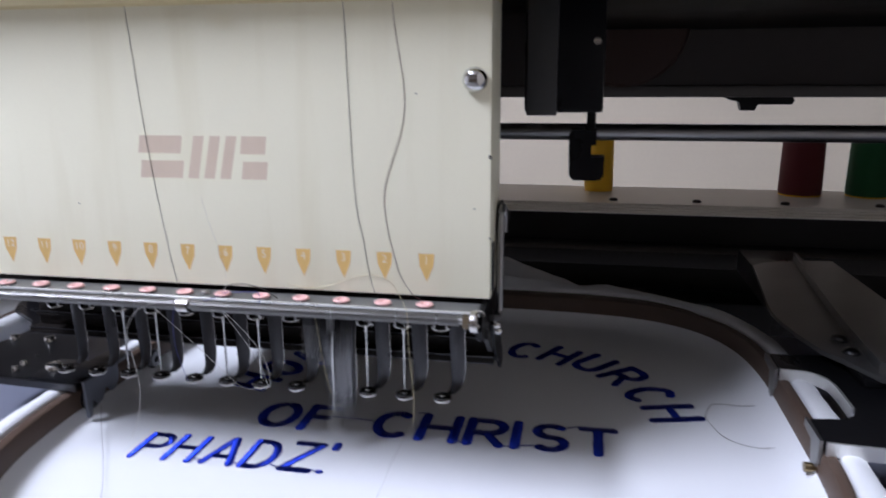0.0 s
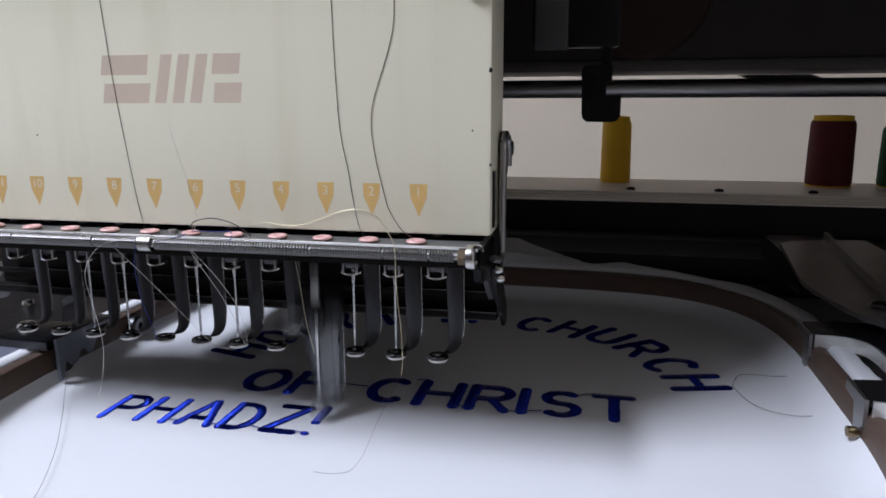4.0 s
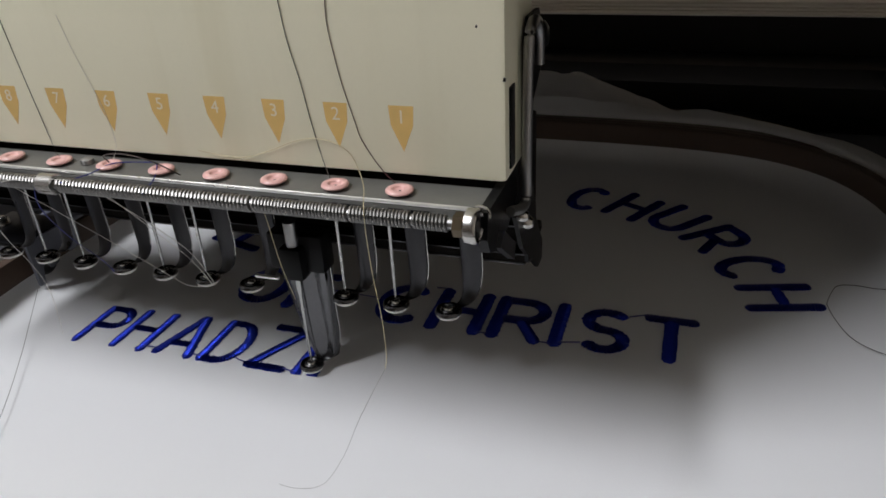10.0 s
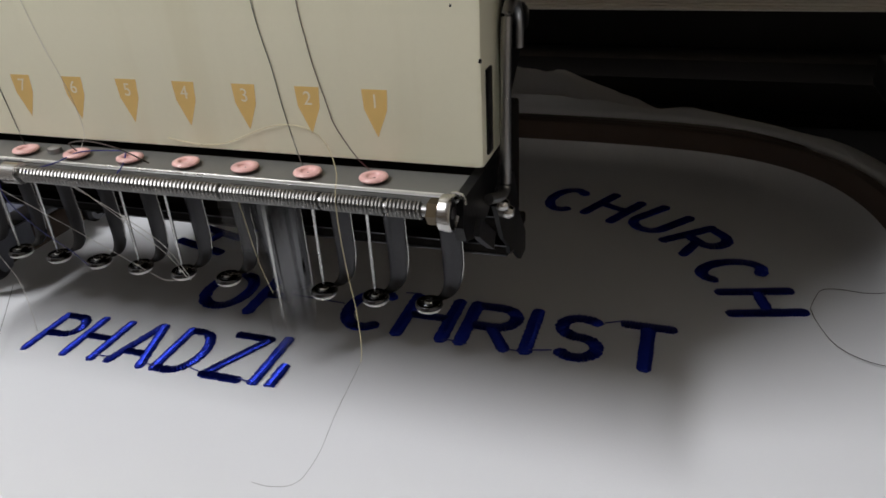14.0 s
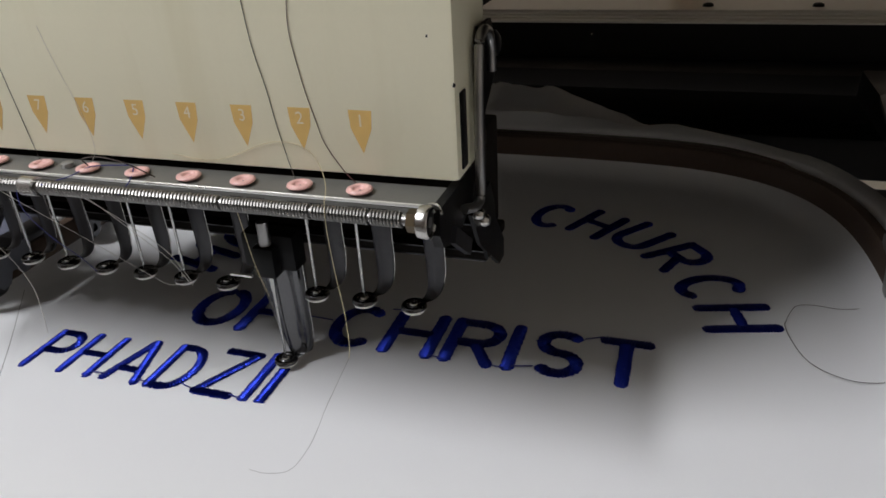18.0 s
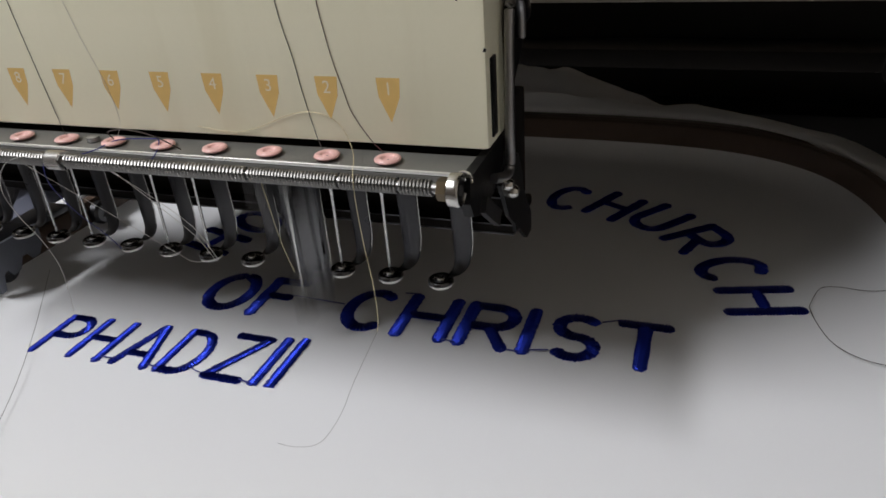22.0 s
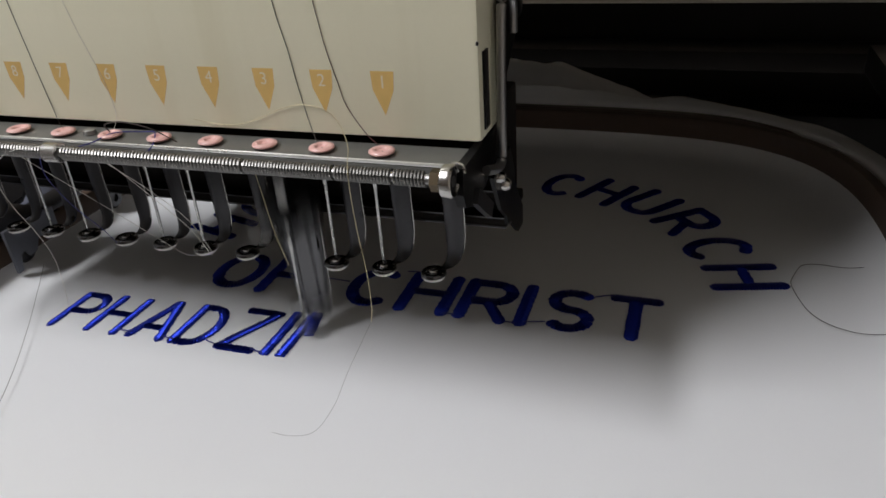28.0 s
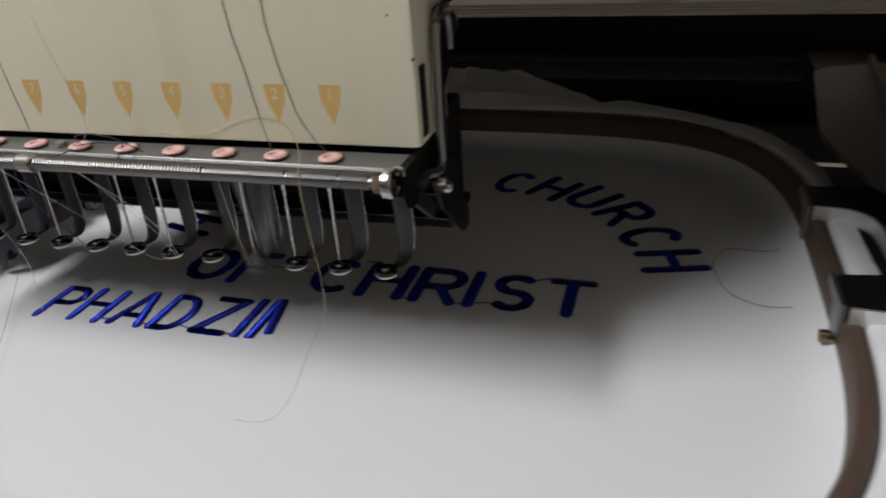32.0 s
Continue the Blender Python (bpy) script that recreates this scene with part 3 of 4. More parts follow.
def needle_unit(k, needle, active=False):
    """Presser foot, its arm and the needle with its clamp, at the k-th place."""
    x, y = -PITCH * k + (1.7 if active else 0.8), (16.6 if active else 17.2)
    t = thing("needle_unit", "raised presser foot with arm, clamp and needle" if not active else "sewing presser foot with needle moving up and down", "presser foot", "row of needle units", dz=-0.1)
    bm = B()
    lathe(bm, [(1.2, 25.75), (1.6, 26.15), (2.0, 25.75), (2.6, 25.7), (2.95, 25.85), (3.2, 25.6), (3.3, 24.9), (1.3, 24.9)], (x, y, 0), "z", 24)
    disc = part("foot_disc", bm, FOOTSTEEL, t)
    bm = B()
    lathe_ring(bm, [(1.0 + 0.28 * math.cos(a), 0.28 * math.sin(a)) for a in (0, 1.26, 2.51, 3.77, 5.03)], (x, y, 25.95), 16)
    part("needle_hole", bm, STEEL, disc)
    bm = B()
    lathe(bm, [(3.05, 24.85), (3.15, 24.5), (2.8, 24.05), (1.2, 24.05)], (x, y, 0), "z", 24)
    part("foot_pad", bm, WHITEPLASTIC, t, "white plastic sole")
    line = smoothline([(x + 1.5, y + 1.5, 25.7), (x + 3.2, y + 3.0, 26.1), (x + 4.5, y + 4.1, 28.6), (x + 4.9, y + 4.4, 34), (x + 4.7, y + 4.2, 44), (x + 4.4, y + 4.2, 58)], 5)
    bm = B()
    rows = []
    for i, p in enumerate(line):
        w = 1.9 + 0.7 * min(1, max(0, (p.z - 26) / 8)) + 0.3 * max(0, (p.z - 36) / 20)
        rows.append([bm.verts.new((p.x + dx, p.y + dy, p.z + 0.15 * dx)) for dx, dy in ((-w, 0.0), (-w * 0.8, -0.45), (w * 0.1, -0.75), (w * 0.85, -0.4), (w, 0.1), (0, 0.5))])
    for a, b in zip(rows, rows[1:]):
        for j in range(6):
            bm.faces.new((a[j], a[(j + 1) % 6], b[(j + 1) % 6], b[j]))
    bm.faces.new(rows[0])
    bm.faces.new(rows[-1][::-1])
    arm = part("foot_arm", bm, ARMSTEEL, t)
    # thin steel line that puts the arm edge's highlight into the shape
    rim = []
    for p in [q for q in line if q.z > 30]:
        w = 1.9 + 0.7 * min(1, max(0, (p.z - 26) / 8)) + 0.3 * max(0, (p.z - 36) / 20)
        rim.append((p.x + w, p.y - 0.15, p.z + 0.15 * w))
    part("bright_rim", tube(B(), rim, 0.13, 5), STEEL, arm, "thin bright line standing in for the edge's glint")
    clamp = part("clamp", box(B(), x - 3.1, x + 3.1, y - 2.6, y + 3, 52.6, 61.5, 1.1), BLACK if active else DARKSTEEL, t)
    if not active:
        bm = B()
        lathe_ring_y(bm, [(2.35 + 0.42 * math.cos(a), 0.42 * math.sin(a)) for a in (0, 1.05, 2.09, 3.14, 4.19, 5.24)], (x, y - 2.8, 57.0))
        part("screw_washer", bm, STEEL, clamp, "bright ring washer")
        bm = B()
        lathe(bm, [(1.8, 0), (1.8, -1.4), (1.5, -1.9), (0.9, -1.9), (0.8, -1.0)], (x, y - 2.6, 57.0), "y", 18)
        part("clamp_screw", bm, DARKSTEEL, clamp)
        part("screw_slot", box(B(), x - 1.4, x + 1.4, y - 4.56, y - 4.4, 56.8, 57.2), DULL, clamp)
        bm = B()
        rows = []
        for i in range(9):
            u = i / 4 - 1
            px, py, pz = x + 3.3 * u, y - 3.6 + 1.5 * u * u, 50.6 + 0.55 * u * u
            rows.append([bm.verts.new((px, py + dy, pz + dz)) for dy, dz in ((0, 0), (0, 0.55), (2.4, 0.75), (2.4, 0.3))])
        for a, b in zip(rows, rows[1:]):
            for j in range(4):
                bm.faces.new((a[j], a[(j + 1) % 4], b[(j + 1) % 4], b[j]))
        bm.faces.new(rows[0])
        bm.faces.new(rows[-1][::-1])
        part("clamp_plate", bm, STEEL, t, "bright thin curved plate")
        for dx in (-2.2, 2.2):
            part("clamp_strap", box(B(), x + dx - 0.35, x + dx + 0.35, y - 3.0, y - 2.5, 51.2, 54.4, 0.12), DULL, t)
    part("needle_bar", tube(B(), [(x, y, 60), (x, y, 68)], 1.6, 12), DULL, t)
    if active:
        # the wide fluted shank and the driver block that go down with the sewing foot
        bm = B()
        rows = []
        facet = (0, 0.8, 1.5, 2.1, 2.4, 2.4, 1.9, 1.2, 0.9, 0.9, 1.3, 1.2, 0)   # a slanting face, a hollow and a narrow rim
        for z, x0, x1 in ((53.6, -7.6, 7.2), (44, -6.0, 7.0), (34, -4.0, 6.8), (29, -2.6, 6.5), (26.2, -1.4, 5.8)):
            flute = [(x + x0 + (x1 - x0) * k / 12, y + 4.4 - facet[k], z) for k in range(13)]
            rows.append([bm.verts.new(p) for p in flute] + [bm.verts.new((x + x1, y + 5.4, z)), bm.verts.new((x + x0, y + 5.4, z))])
        for a, b in zip(rows, rows[1:]):
            for k in range(15):
                bm.faces.new((a[k], a[(k + 1) % 15], b[(k + 1) % 15], b[k]))
        bm.faces.new(rows[0])
        bm.faces.new(rows[-1][::-1])
        part("shank", bm, SHANK, t, "broad polished steel shank")
        part("driver_block", box(B(), x - 7.6, x + 7.6, y + 0.5, y + 6.5, 53.8, 64, 0.8), BLACK, t)
        part("thread_clamp", box(B(), x - 10.2, x - 3.6, y - 3.4, y - 2.4, 52.9, 53.6, 0.2), EDGE, t, "bright thread clamp bar")
    if needle:
        bm = B()
        lathe(bm, [(0.7, 54), (0.7, 49), (0.42, 47), (0.38, 30), (0.28, 27), (0.05, 24.6)], (x, y, 0), "z", 10)
        pin = part("needle", bm, NEEDLESTEEL, t, "thin bright sewing needle")
        part("needle_groove", tube(B(), [(x + 0.05, y - 0.27, 46.5), (x + 0.05, y - 0.27, 28)], 0.12, 5), BLACK, pin, "dark thread groove")
    return t


UNITS = [needle_unit(k, k in (1, 2, 3, 5, 6, 8, 9), k == 3) for k in range(12)]
ACTIVE = UNITS[3]


# ---------------------------------------------------------------- hoop, garment and lettering
CX, CY, HX, HY = -13.5, 67.5, 139.0, 132.5
HX_RIGHT, HY_REAR = 136.8, 129.5
REAR_POWER, FRONT_POWER = 3.8, 3.5   # the hoop is squarer behind than in front


def rounded(n=240):
    """Rounded square of the hoop's inside, with slightly bowed sides."""
    out = []
    for i in range(n):
        a = 2 * math.pi * i / n
        u, w = math.cos(a), math.sin(a)
        power = REAR_POWER if w > 0 else FRONT_POWER
        k = (abs(u) ** power + abs(w) ** power) ** (-1 / power)
        out.append((CX + (HX_RIGHT if u > 0 else HX) * k * u, CY + (HY_REAR if w > 0 else HY) * k * w))
    return out


def ring_mesh(bm, profile, wrinkle=0.0, heap=0.0):
    """Carries (off, z) points round the hoop; heap puffs the loose cloth up behind the rear bar."""
    base = rounded()
    n = len(base)
    rows = []
    for wide, level in profile:
        row = []
        for i, (x, y) in enumerate(base):
            a, b = base[i - 1], base[(i + 1) % n]
            d = Vector((b[0] - a[0], b[1] - a[1])).normalized()
            nx, ny = d.y, -d.x
            rear = max(0, min(1, (y - 130) / 50))
            puff = rear * max(0, min(1, (75 - x) / 75)) if heap else 0
            off = wide if wide < 14.6 else 14.6 + (wide - 14.6) * (0.06 + 0.25 * rear + 1.5 * puff)
            if heap:   # the loose cloth has slipped off the rear bar
                off += 9.0 * rear * max(0, min(1, (110 - x) / 50))
            if heap and wide > 8:
                off += 6.0 * rear * (1 - puff) * min(1, (wide - 8) / 6)
            z = level
            if wide > 8 and heap:
                soft = noise.noise(Vector((x * 0.03, 5, off * 0.015))) + 0.45 * noise.noise(Vector((x * 0.085, off * 0.06, 2)))
                fold = 2.2 * math.sin(off * 0.16 + x * 0.05 + 2 * soft)
                z = level + (13.5 + heap * (1 + soft) + fold * min(1, (wide - 8) / 12) - level) * puff * min(1, (wide - 8) / 5)
                z += 1.6 * rear * (1 - puff) * soft
            amount = wrinkle * max(0, min(14, wide - 9)) / 10
            w = noise.noise(Vector((x * 0.05, y * 0.05, wide * 0.03))) + 0.5 * noise.noise(Vector((x * 0.13, y * 0.13, 3 + wide * 0.05)))
            row.append(bm.verts.new((x + nx * (off + amount * w), y + ny * (off + amount * w), max(-7.9, z + amount * w))))
        rows.append(row)
    return rows, n


def bridge(bm, rows, n, close):
    pairs = list(zip(rows, rows[1:])) + ([(rows[-1], rows[0])] if close else [])
    for a, b in pairs:
        for i in range(n):
            bm.faces.new((a[i], a[(i + 1) % n], b[(i + 1) % n], b[i]))


def hoop():
    t = thing("embroidery_hoop", "beige rounded square embroidery hoop with steel clips", "hoop")
    bm = B()
    rows, n = ring_mesh(bm, [(0.2, -1.2), (-0.3, 5), (0, 11), (0.8, 12.6), (2.5, 13.2), (4.2, 12.8), (5, 11), (5, -1.2)])
    bridge(bm, rows, n, True)
    part("inner_ring", bm, HOOPWOOD, t)
    bm = B()
    rows, n = ring_mesh(bm, [(6.6, 0.5), (6.6, 11), (8, 12.2), (11.5, 12.2), (13, 11), (13, 0.5)])
    bridge(bm, rows, n, True)
    part("outer_ring", bm, HOOPWOOD, t)
    bm = B()
    lathe(bm, [(1.7, 0), (1.7, 2.2), (1.2, 3), (1.2, 5)], (119, 39, 6), "x", 14)
    part("brass_screw", bm, BRASS, t, "small brass screw")
    for y in (40.5, 84.7):
        bm = B()
        lathe(bm, [(4.4, 0), (4.4, 2.4), (3.4, 3.4), (1.6, 3.4), (1.4, 2.4)], (CX - HX + 0.2, y, 7.4), "x", 22)
        part("clamp_knob", bm, DARKSTEEL, t, "round dark clamp knob")
    part("clamp_block", box(B(), CX - HX - 12, CX - HX - 0.6, 54.5, 74, 13.2, 15.6, 0.8), DARKSTEEL, t)
    return t


HOOP = hoop()


def garment():
    t = thing("white_garment", "white cotton garment stretched in the hoop, with blue lettering", "garment")
    bm = B()
    n = 96
    grid = {}
    for i in range(n + 1):
        for j in range(n + 1):
            u, w = 2 * i / n - 1, 2 * j / n - 1
            power = REAR_POWER if w > 0 else FRONT_POWER
            k = max(abs(u), abs(w)) / max(1e-6, (abs(u) ** power + abs(w) ** power) ** (1 / power))
            x, y = CX + ((HX_RIGHT if u > 0 else HX) + 4) * k * u, CY + ((HY_REAR if w > 0 else HY) + 4) * k * w
            rim = max(0, max(abs(x - CX) / HX, abs(y - CY) / HY) - 0.85)
            z = 0.35 * noise.noise(Vector((x * 0.012, y * 0.012, 0))) + 1.6 * rim * noise.noise(Vector((x * 0.05, y * 0.05, 7)))
            edge = max(0, max(abs(u), abs(w)) - 0.87) / 0.1   # the cloth bends up where it meets the ring
            grid[i, j] = bm.verts.new((x, y, z - 0.25 + 5.0 * edge ** 2.4))
    for i in range(n):
        for j in range(n):
            q = [grid[i, j], grid[i + 1, j], grid[i + 1, j + 1], grid[i, j + 1]]
            bm.faces.new(q)
    part("stretched_cloth", bm, CLOTH, t)
    bm = B()
    rows, m = ring_mesh(bm, [(5.3, 1), (5.4, 12), (6.0, 13.2), (7.6, 13.9), (10.6, 13.9), (13.2, 12.6), (14.6, 9), (16, 3), (19, -3), (23, -6), (28, -7.4), (34, -7.8), (42, -7.9)], 1.6, 4.0)
    bridge(bm, rows, m, False)
    part("turned_cloth", bm, CLOTH, t, "wrinkled cloth folded over the hoop's rim")
    return t


GARMENT = garment()


def arcline(cx, cy, rx, ry, a0, a1, n=20):
    return [(cx + rx * math.cos(radians(a0 + (a1 - a0) * i / n)), cy + ry * math.sin(radians(a0 + (a1 - a0) * i / n))) for i in range(n + 1)]


def strokes(ch, w, h, s):
    """Centre lines of a capital's satin columns in a box w by h, for columns s wide."""
    a, b, c, d = s / 2, w - s / 2, s / 2, h - s / 2
    m = h * 0.52
    if ch == "H":
        return [[(a, 0), (a, h)], [(b, 0), (b, h)], [(a, m), (b, m)]]
    if ch == "I":
        return [[(w / 2, 0), (w / 2, h)]]
    if ch == "L":
        return [[(a, h), (a, 0)], [(a, c), (w, c)]]
    if ch == "T":
        return [[(0, d), (w, d)], [(w / 2, d), (w / 2, 0)]]
    if ch == "F":
        return [[(a, 0), (a, h)], [(a, d), (w, d)], [(a, m), (w * 0.86, m)]]
    if ch == "Z":
        return [[(0.3, d), (w, d)], [(b, d), (a, c)], [(0, c), (w, c)]]
    if ch == "A":
        return [[(a * 0.8, 0), (w / 2, h)], [(w - a * 0.8, 0), (w / 2, h)], [(w * 0.22, h * 0.3), (w * 0.78, h * 0.3)]]
    if ch == "Y":
        return [[(a * 0.8, h), (w / 2, h * 0.45)], [(w - a * 0.8, h), (w / 2, h * 0.45)], [(w / 2, h * 0.45), (w / 2, 0)]]
    if ch == "O":
        return [arcline(w / 2, h / 2, w / 2 - a, h / 2 - a, 90, 450, 40)]
    if ch == "C":
        return [arcline(w / 2, h / 2, w / 2 - a, h / 2 - a, 42, 318, 32)]
    if ch == "U":
        return [[(a, h), (a, w / 2)] + arcline(w / 2, w / 2, w / 2 - a, w / 2 - a, 180, 360, 16) + [(b, h)]]
    if ch == "D":
        return [[(a, 0), (a, h)], [(a, d), (w * 0.42, d)] + arcline(w * 0.42, h / 2, w * 0.58 - a, h / 2 - a, 90, -90, 20) + [(a, c)]]
    if ch in "PR":
        r = (d - m + s * 0.3) / 2
        bowl = [(a, d), (w * 0.55, d)] + arcline(w * 0.55, d - r, w * 0.45 - a, r, 90, -90, 14) + [(a, d - 2 * r)]
        return [[(a, 0), (a, h)], bowl] + ([[(w * 0.5, d - 2 * r), (w - a * 0.9, 0)]] if ch == "R" else [])
    if ch == "S":
        r = (h - s) / 4
        return [arcline(w / 2, d - r, w / 2 - a, r, 25, 270, 18) + arcline(w / 2, c + r, w / 2 - a, r, 90, -155, 18)]
    return []


def satin(bm, line, s, step=0.42, rise=0.5, seed=1, trim=1):
    """A column of raised threads laid side by side across a centre line."""
    rnd = random.Random(seed)
    pts = [Vector((*p, 0)) for p in line]
    length = sum((b - a).length for a, b in zip(pts, pts[1:]))
    n = max(2, round(length / step))
    rows = []
    for i in range(2 * n + 1):
        target, walked, seg = i * length / (2 * n), 0.0, 0
        while seg < len(pts) - 2 and walked + (pts[seg + 1] - pts[seg]).length < target:
            walked += (pts[seg + 1] - pts[seg]).length
            seg += 1
        d = (pts[seg + 1] - pts[seg]).normalized()
        p = pts[seg] + d * (target - walked)
        side = Vector((-d.y, d.x, 0))
        ridge = i % 2
        end = min(target, length - target)
        half = (s / 2 + (rnd.uniform(-0.12, 0.3) if ridge else rnd.uniform(-0.5, -0.2))) * (1 - trim * 0.55 * max(0, 1 - end / (0.42 * s)) ** 2)
        top = rise * (1 - trim * 0.7 * max(0, 1 - end / (0.42 * s)) ** 2)
        low = 0.0 if ridge else -0.19
        lean = d * 0.12 * (1 if (i // 2) % 2 else -1)
        rows.append([bm.verts.new(p + side * half * u + lean * u + Vector((0, 0, top * z + low + rnd.uniform(0, 0.05)))) for u, z in ((-1, -0.5), (-0.88, 0.55), (-0.35, 1.0), (0.35, 1.0), (0.88, 0.55), (1, -0.5))])
    for a, b in zip(rows, rows[1:]):
        for k in range(5):
            bm.faces.new((a[k], a[k + 1], b[k + 1], b[k]))
    bm.faces.new(rows[0])
    bm.faces.new(rows[-1][::-1])
    return bm


def letter(ch, w, h, s, m, seed):
    bm = B()
    for i, line in enumerate(strokes(ch, w, h, s)):
        satin(bm, line, s * (0.86 if ch in "HFPRADT" and i == 2 else 1), seed=seed * 7 + i)
    bmesh.ops.transform(bm, matrix=m, verts=bm.verts)
    return part("letter", bm, BLUE, GARMENT, "embroidered blue capital " + ch, smooth=False)


def lettering():
    seed = 1
    rows = [("PHADZ", 2.8, [(-117.6, 11.8, 12.6, 19.6), (-104.5, 12.2, 13.1, 19.8), (-89.8, 13.4, 13.6, 20.2), (-75.0, 12.4, 13.7, 20.5), (-60.2, 12.8, 14.5, 21.2)]),
            ("OFCHRIST", 3.9, [(x, w, 44.4, 22.6) for x, w in ((-84.2, 17.4), (-65.2, 13.0), (-35.8, 17.0), (-17.6, 17.0), (1.0, 16.8), (18.8, 4.4), (26.7, 14.6), (44.2, 15.2))])]
    for word, s, cols in rows:
        for ch, (x, w, y, h) in zip(word, cols):
            letter(ch, w, h, s, Matrix.Translation((x, y, 0)), seed)
            seed += 1
    arc = [("H", 165.0), ("O", 153.5), ("L", 142.0), ("Y", 132.0)]
    arc = [(ch, -10 + 94.5 * math.cos(radians(a)), 60.7 + 94.5 * math.sin(radians(a)), a) for ch, a in arc]
    arc += [("C", 16.5, 145.0, 72.0), ("H", 33.9, 140.8, 61.0), ("U", 50.2, 133.6, 50.0), ("R", 64.2, 120.4, 38.5), ("C", 74.0, 102.0, 26.5), ("H", 81.5, 85.5, 15.0)]
    for ch, x, y, a in arc:
        w = 13.0 if ch == "L" else 15.2
        m = Matrix.Translation((x, y, 0)) @ Matrix.Rotation(radians(a - 90), 4, "Z") @ Matrix.Translation((-w / 2, -11.4, 0))
        letter(ch, w, 22.8, 3.8, m, seed)
        seed += 1
    for a in (119, 110, 101, 92):
        bm = B()
        satin(bm, [(0, -9), (0, 9)], 4.2, seed=a)
        bmesh.ops.transform(bm, matrix=Matrix.Translation((-10 + 89 * math.cos(radians(a)), 60.7 + 89 * math.sin(radians(a)), 0)) @ Matrix.Rotation(radians(a - 90), 4, "Z"), verts=bm.verts)
        part("lettering_bar", bm, BLUE, GARMENT, "embroidered blue bar", smooth=False)
    # thread jumps from letter to letter
    jumps = [(-48, 16.0, -44, 15.4), (-77, 15.6, -73, 15.2), (-93, 15.5, -88, 15.6), (-63, 16.8, -60, 16), (-20, 66, -15, 66.5), (-54, 57, -36, 56), (-1.5, 45.5, 2, 45.3), (17, 45, 20, 45), (22, 46, 28, 47.5), (40, 63.5, 45, 65.8)]
    for x0, y0, x1, y1 in jumps:
        part("jump_thread", tube(B(), [(x0, y0, 0.5), ((x0 + x1) / 2, (y0 + y1) / 2 - 0.3, 0.7), (x1, y1, 0.5)], 0.2, 5), BLUETHREAD, GARMENT)
    bm = B()
    loop = [(94.2, 84), (96, 90), (98.6, 95.4), (103.4, 96.8), (110.4, 96.2), (118, 98.6), (127, 103.4)]
    tube(bm, smoothline([(x, y, 0.5) for x, y in loop]), 0.1, 5)
    part("loose_thread", bm, BLACKTHREAD, GARMENT)
    bm = B()
    loop = [(94.2, 84), (95, 78), (97.8, 68.5), (102.4, 63), (109.4, 60.4), (117, 62), (126, 67)]
    tube(bm, smoothline([(x, y, 0.5) for x, y in loop]), 0.1, 5)
    part("loose_thread", bm, BLACKTHREAD, GARMENT)


lettering()


def growing():
    """Pieces of satin that come up through the cloth as the needle passes: the I, then both strokes of an M."""
    pieces = []

    def column(a, b, s, t0, t1, n, seed):
        for i in range(n):
            f0, f1 = i / n, (i + 1) / n
            p = [(a[0] + (b[0] - a[0]) * f, a[1] + (b[1] - a[1]) * f) for f in (f0, f1)]
            ob = part("satin_piece", satin(B(), p, s, seed=seed + i, trim=0), BLUE, GARMENT, smooth=False)
            pieces.append((ob, t0 + (t1 - t0) * f1))

    column((-43.8, 36.4), (-43.8, 31.5), 2.9, -2, 0.0, 2, 300)
    column((-43.8, 31.5), (-43.8, 15.2), 2.9, 0.0, 7.6, 10, 310)
    column((-38.9, 15.6), (-38.9, 37.2), 2.9, 8.0, 21.4, 14, 330)
    column((-37.8, 37.4), (-33.6, 17.0), 2.9, 21.4, 32.6, 13, 350)
    ob = part("satin_piece", satin(B(), [(-44.2, 17.0), (-44.2, 15.0)], 3.0, seed=399), BLUE, GARMENT, smooth=False)
    return pieces


PIECES = growing()


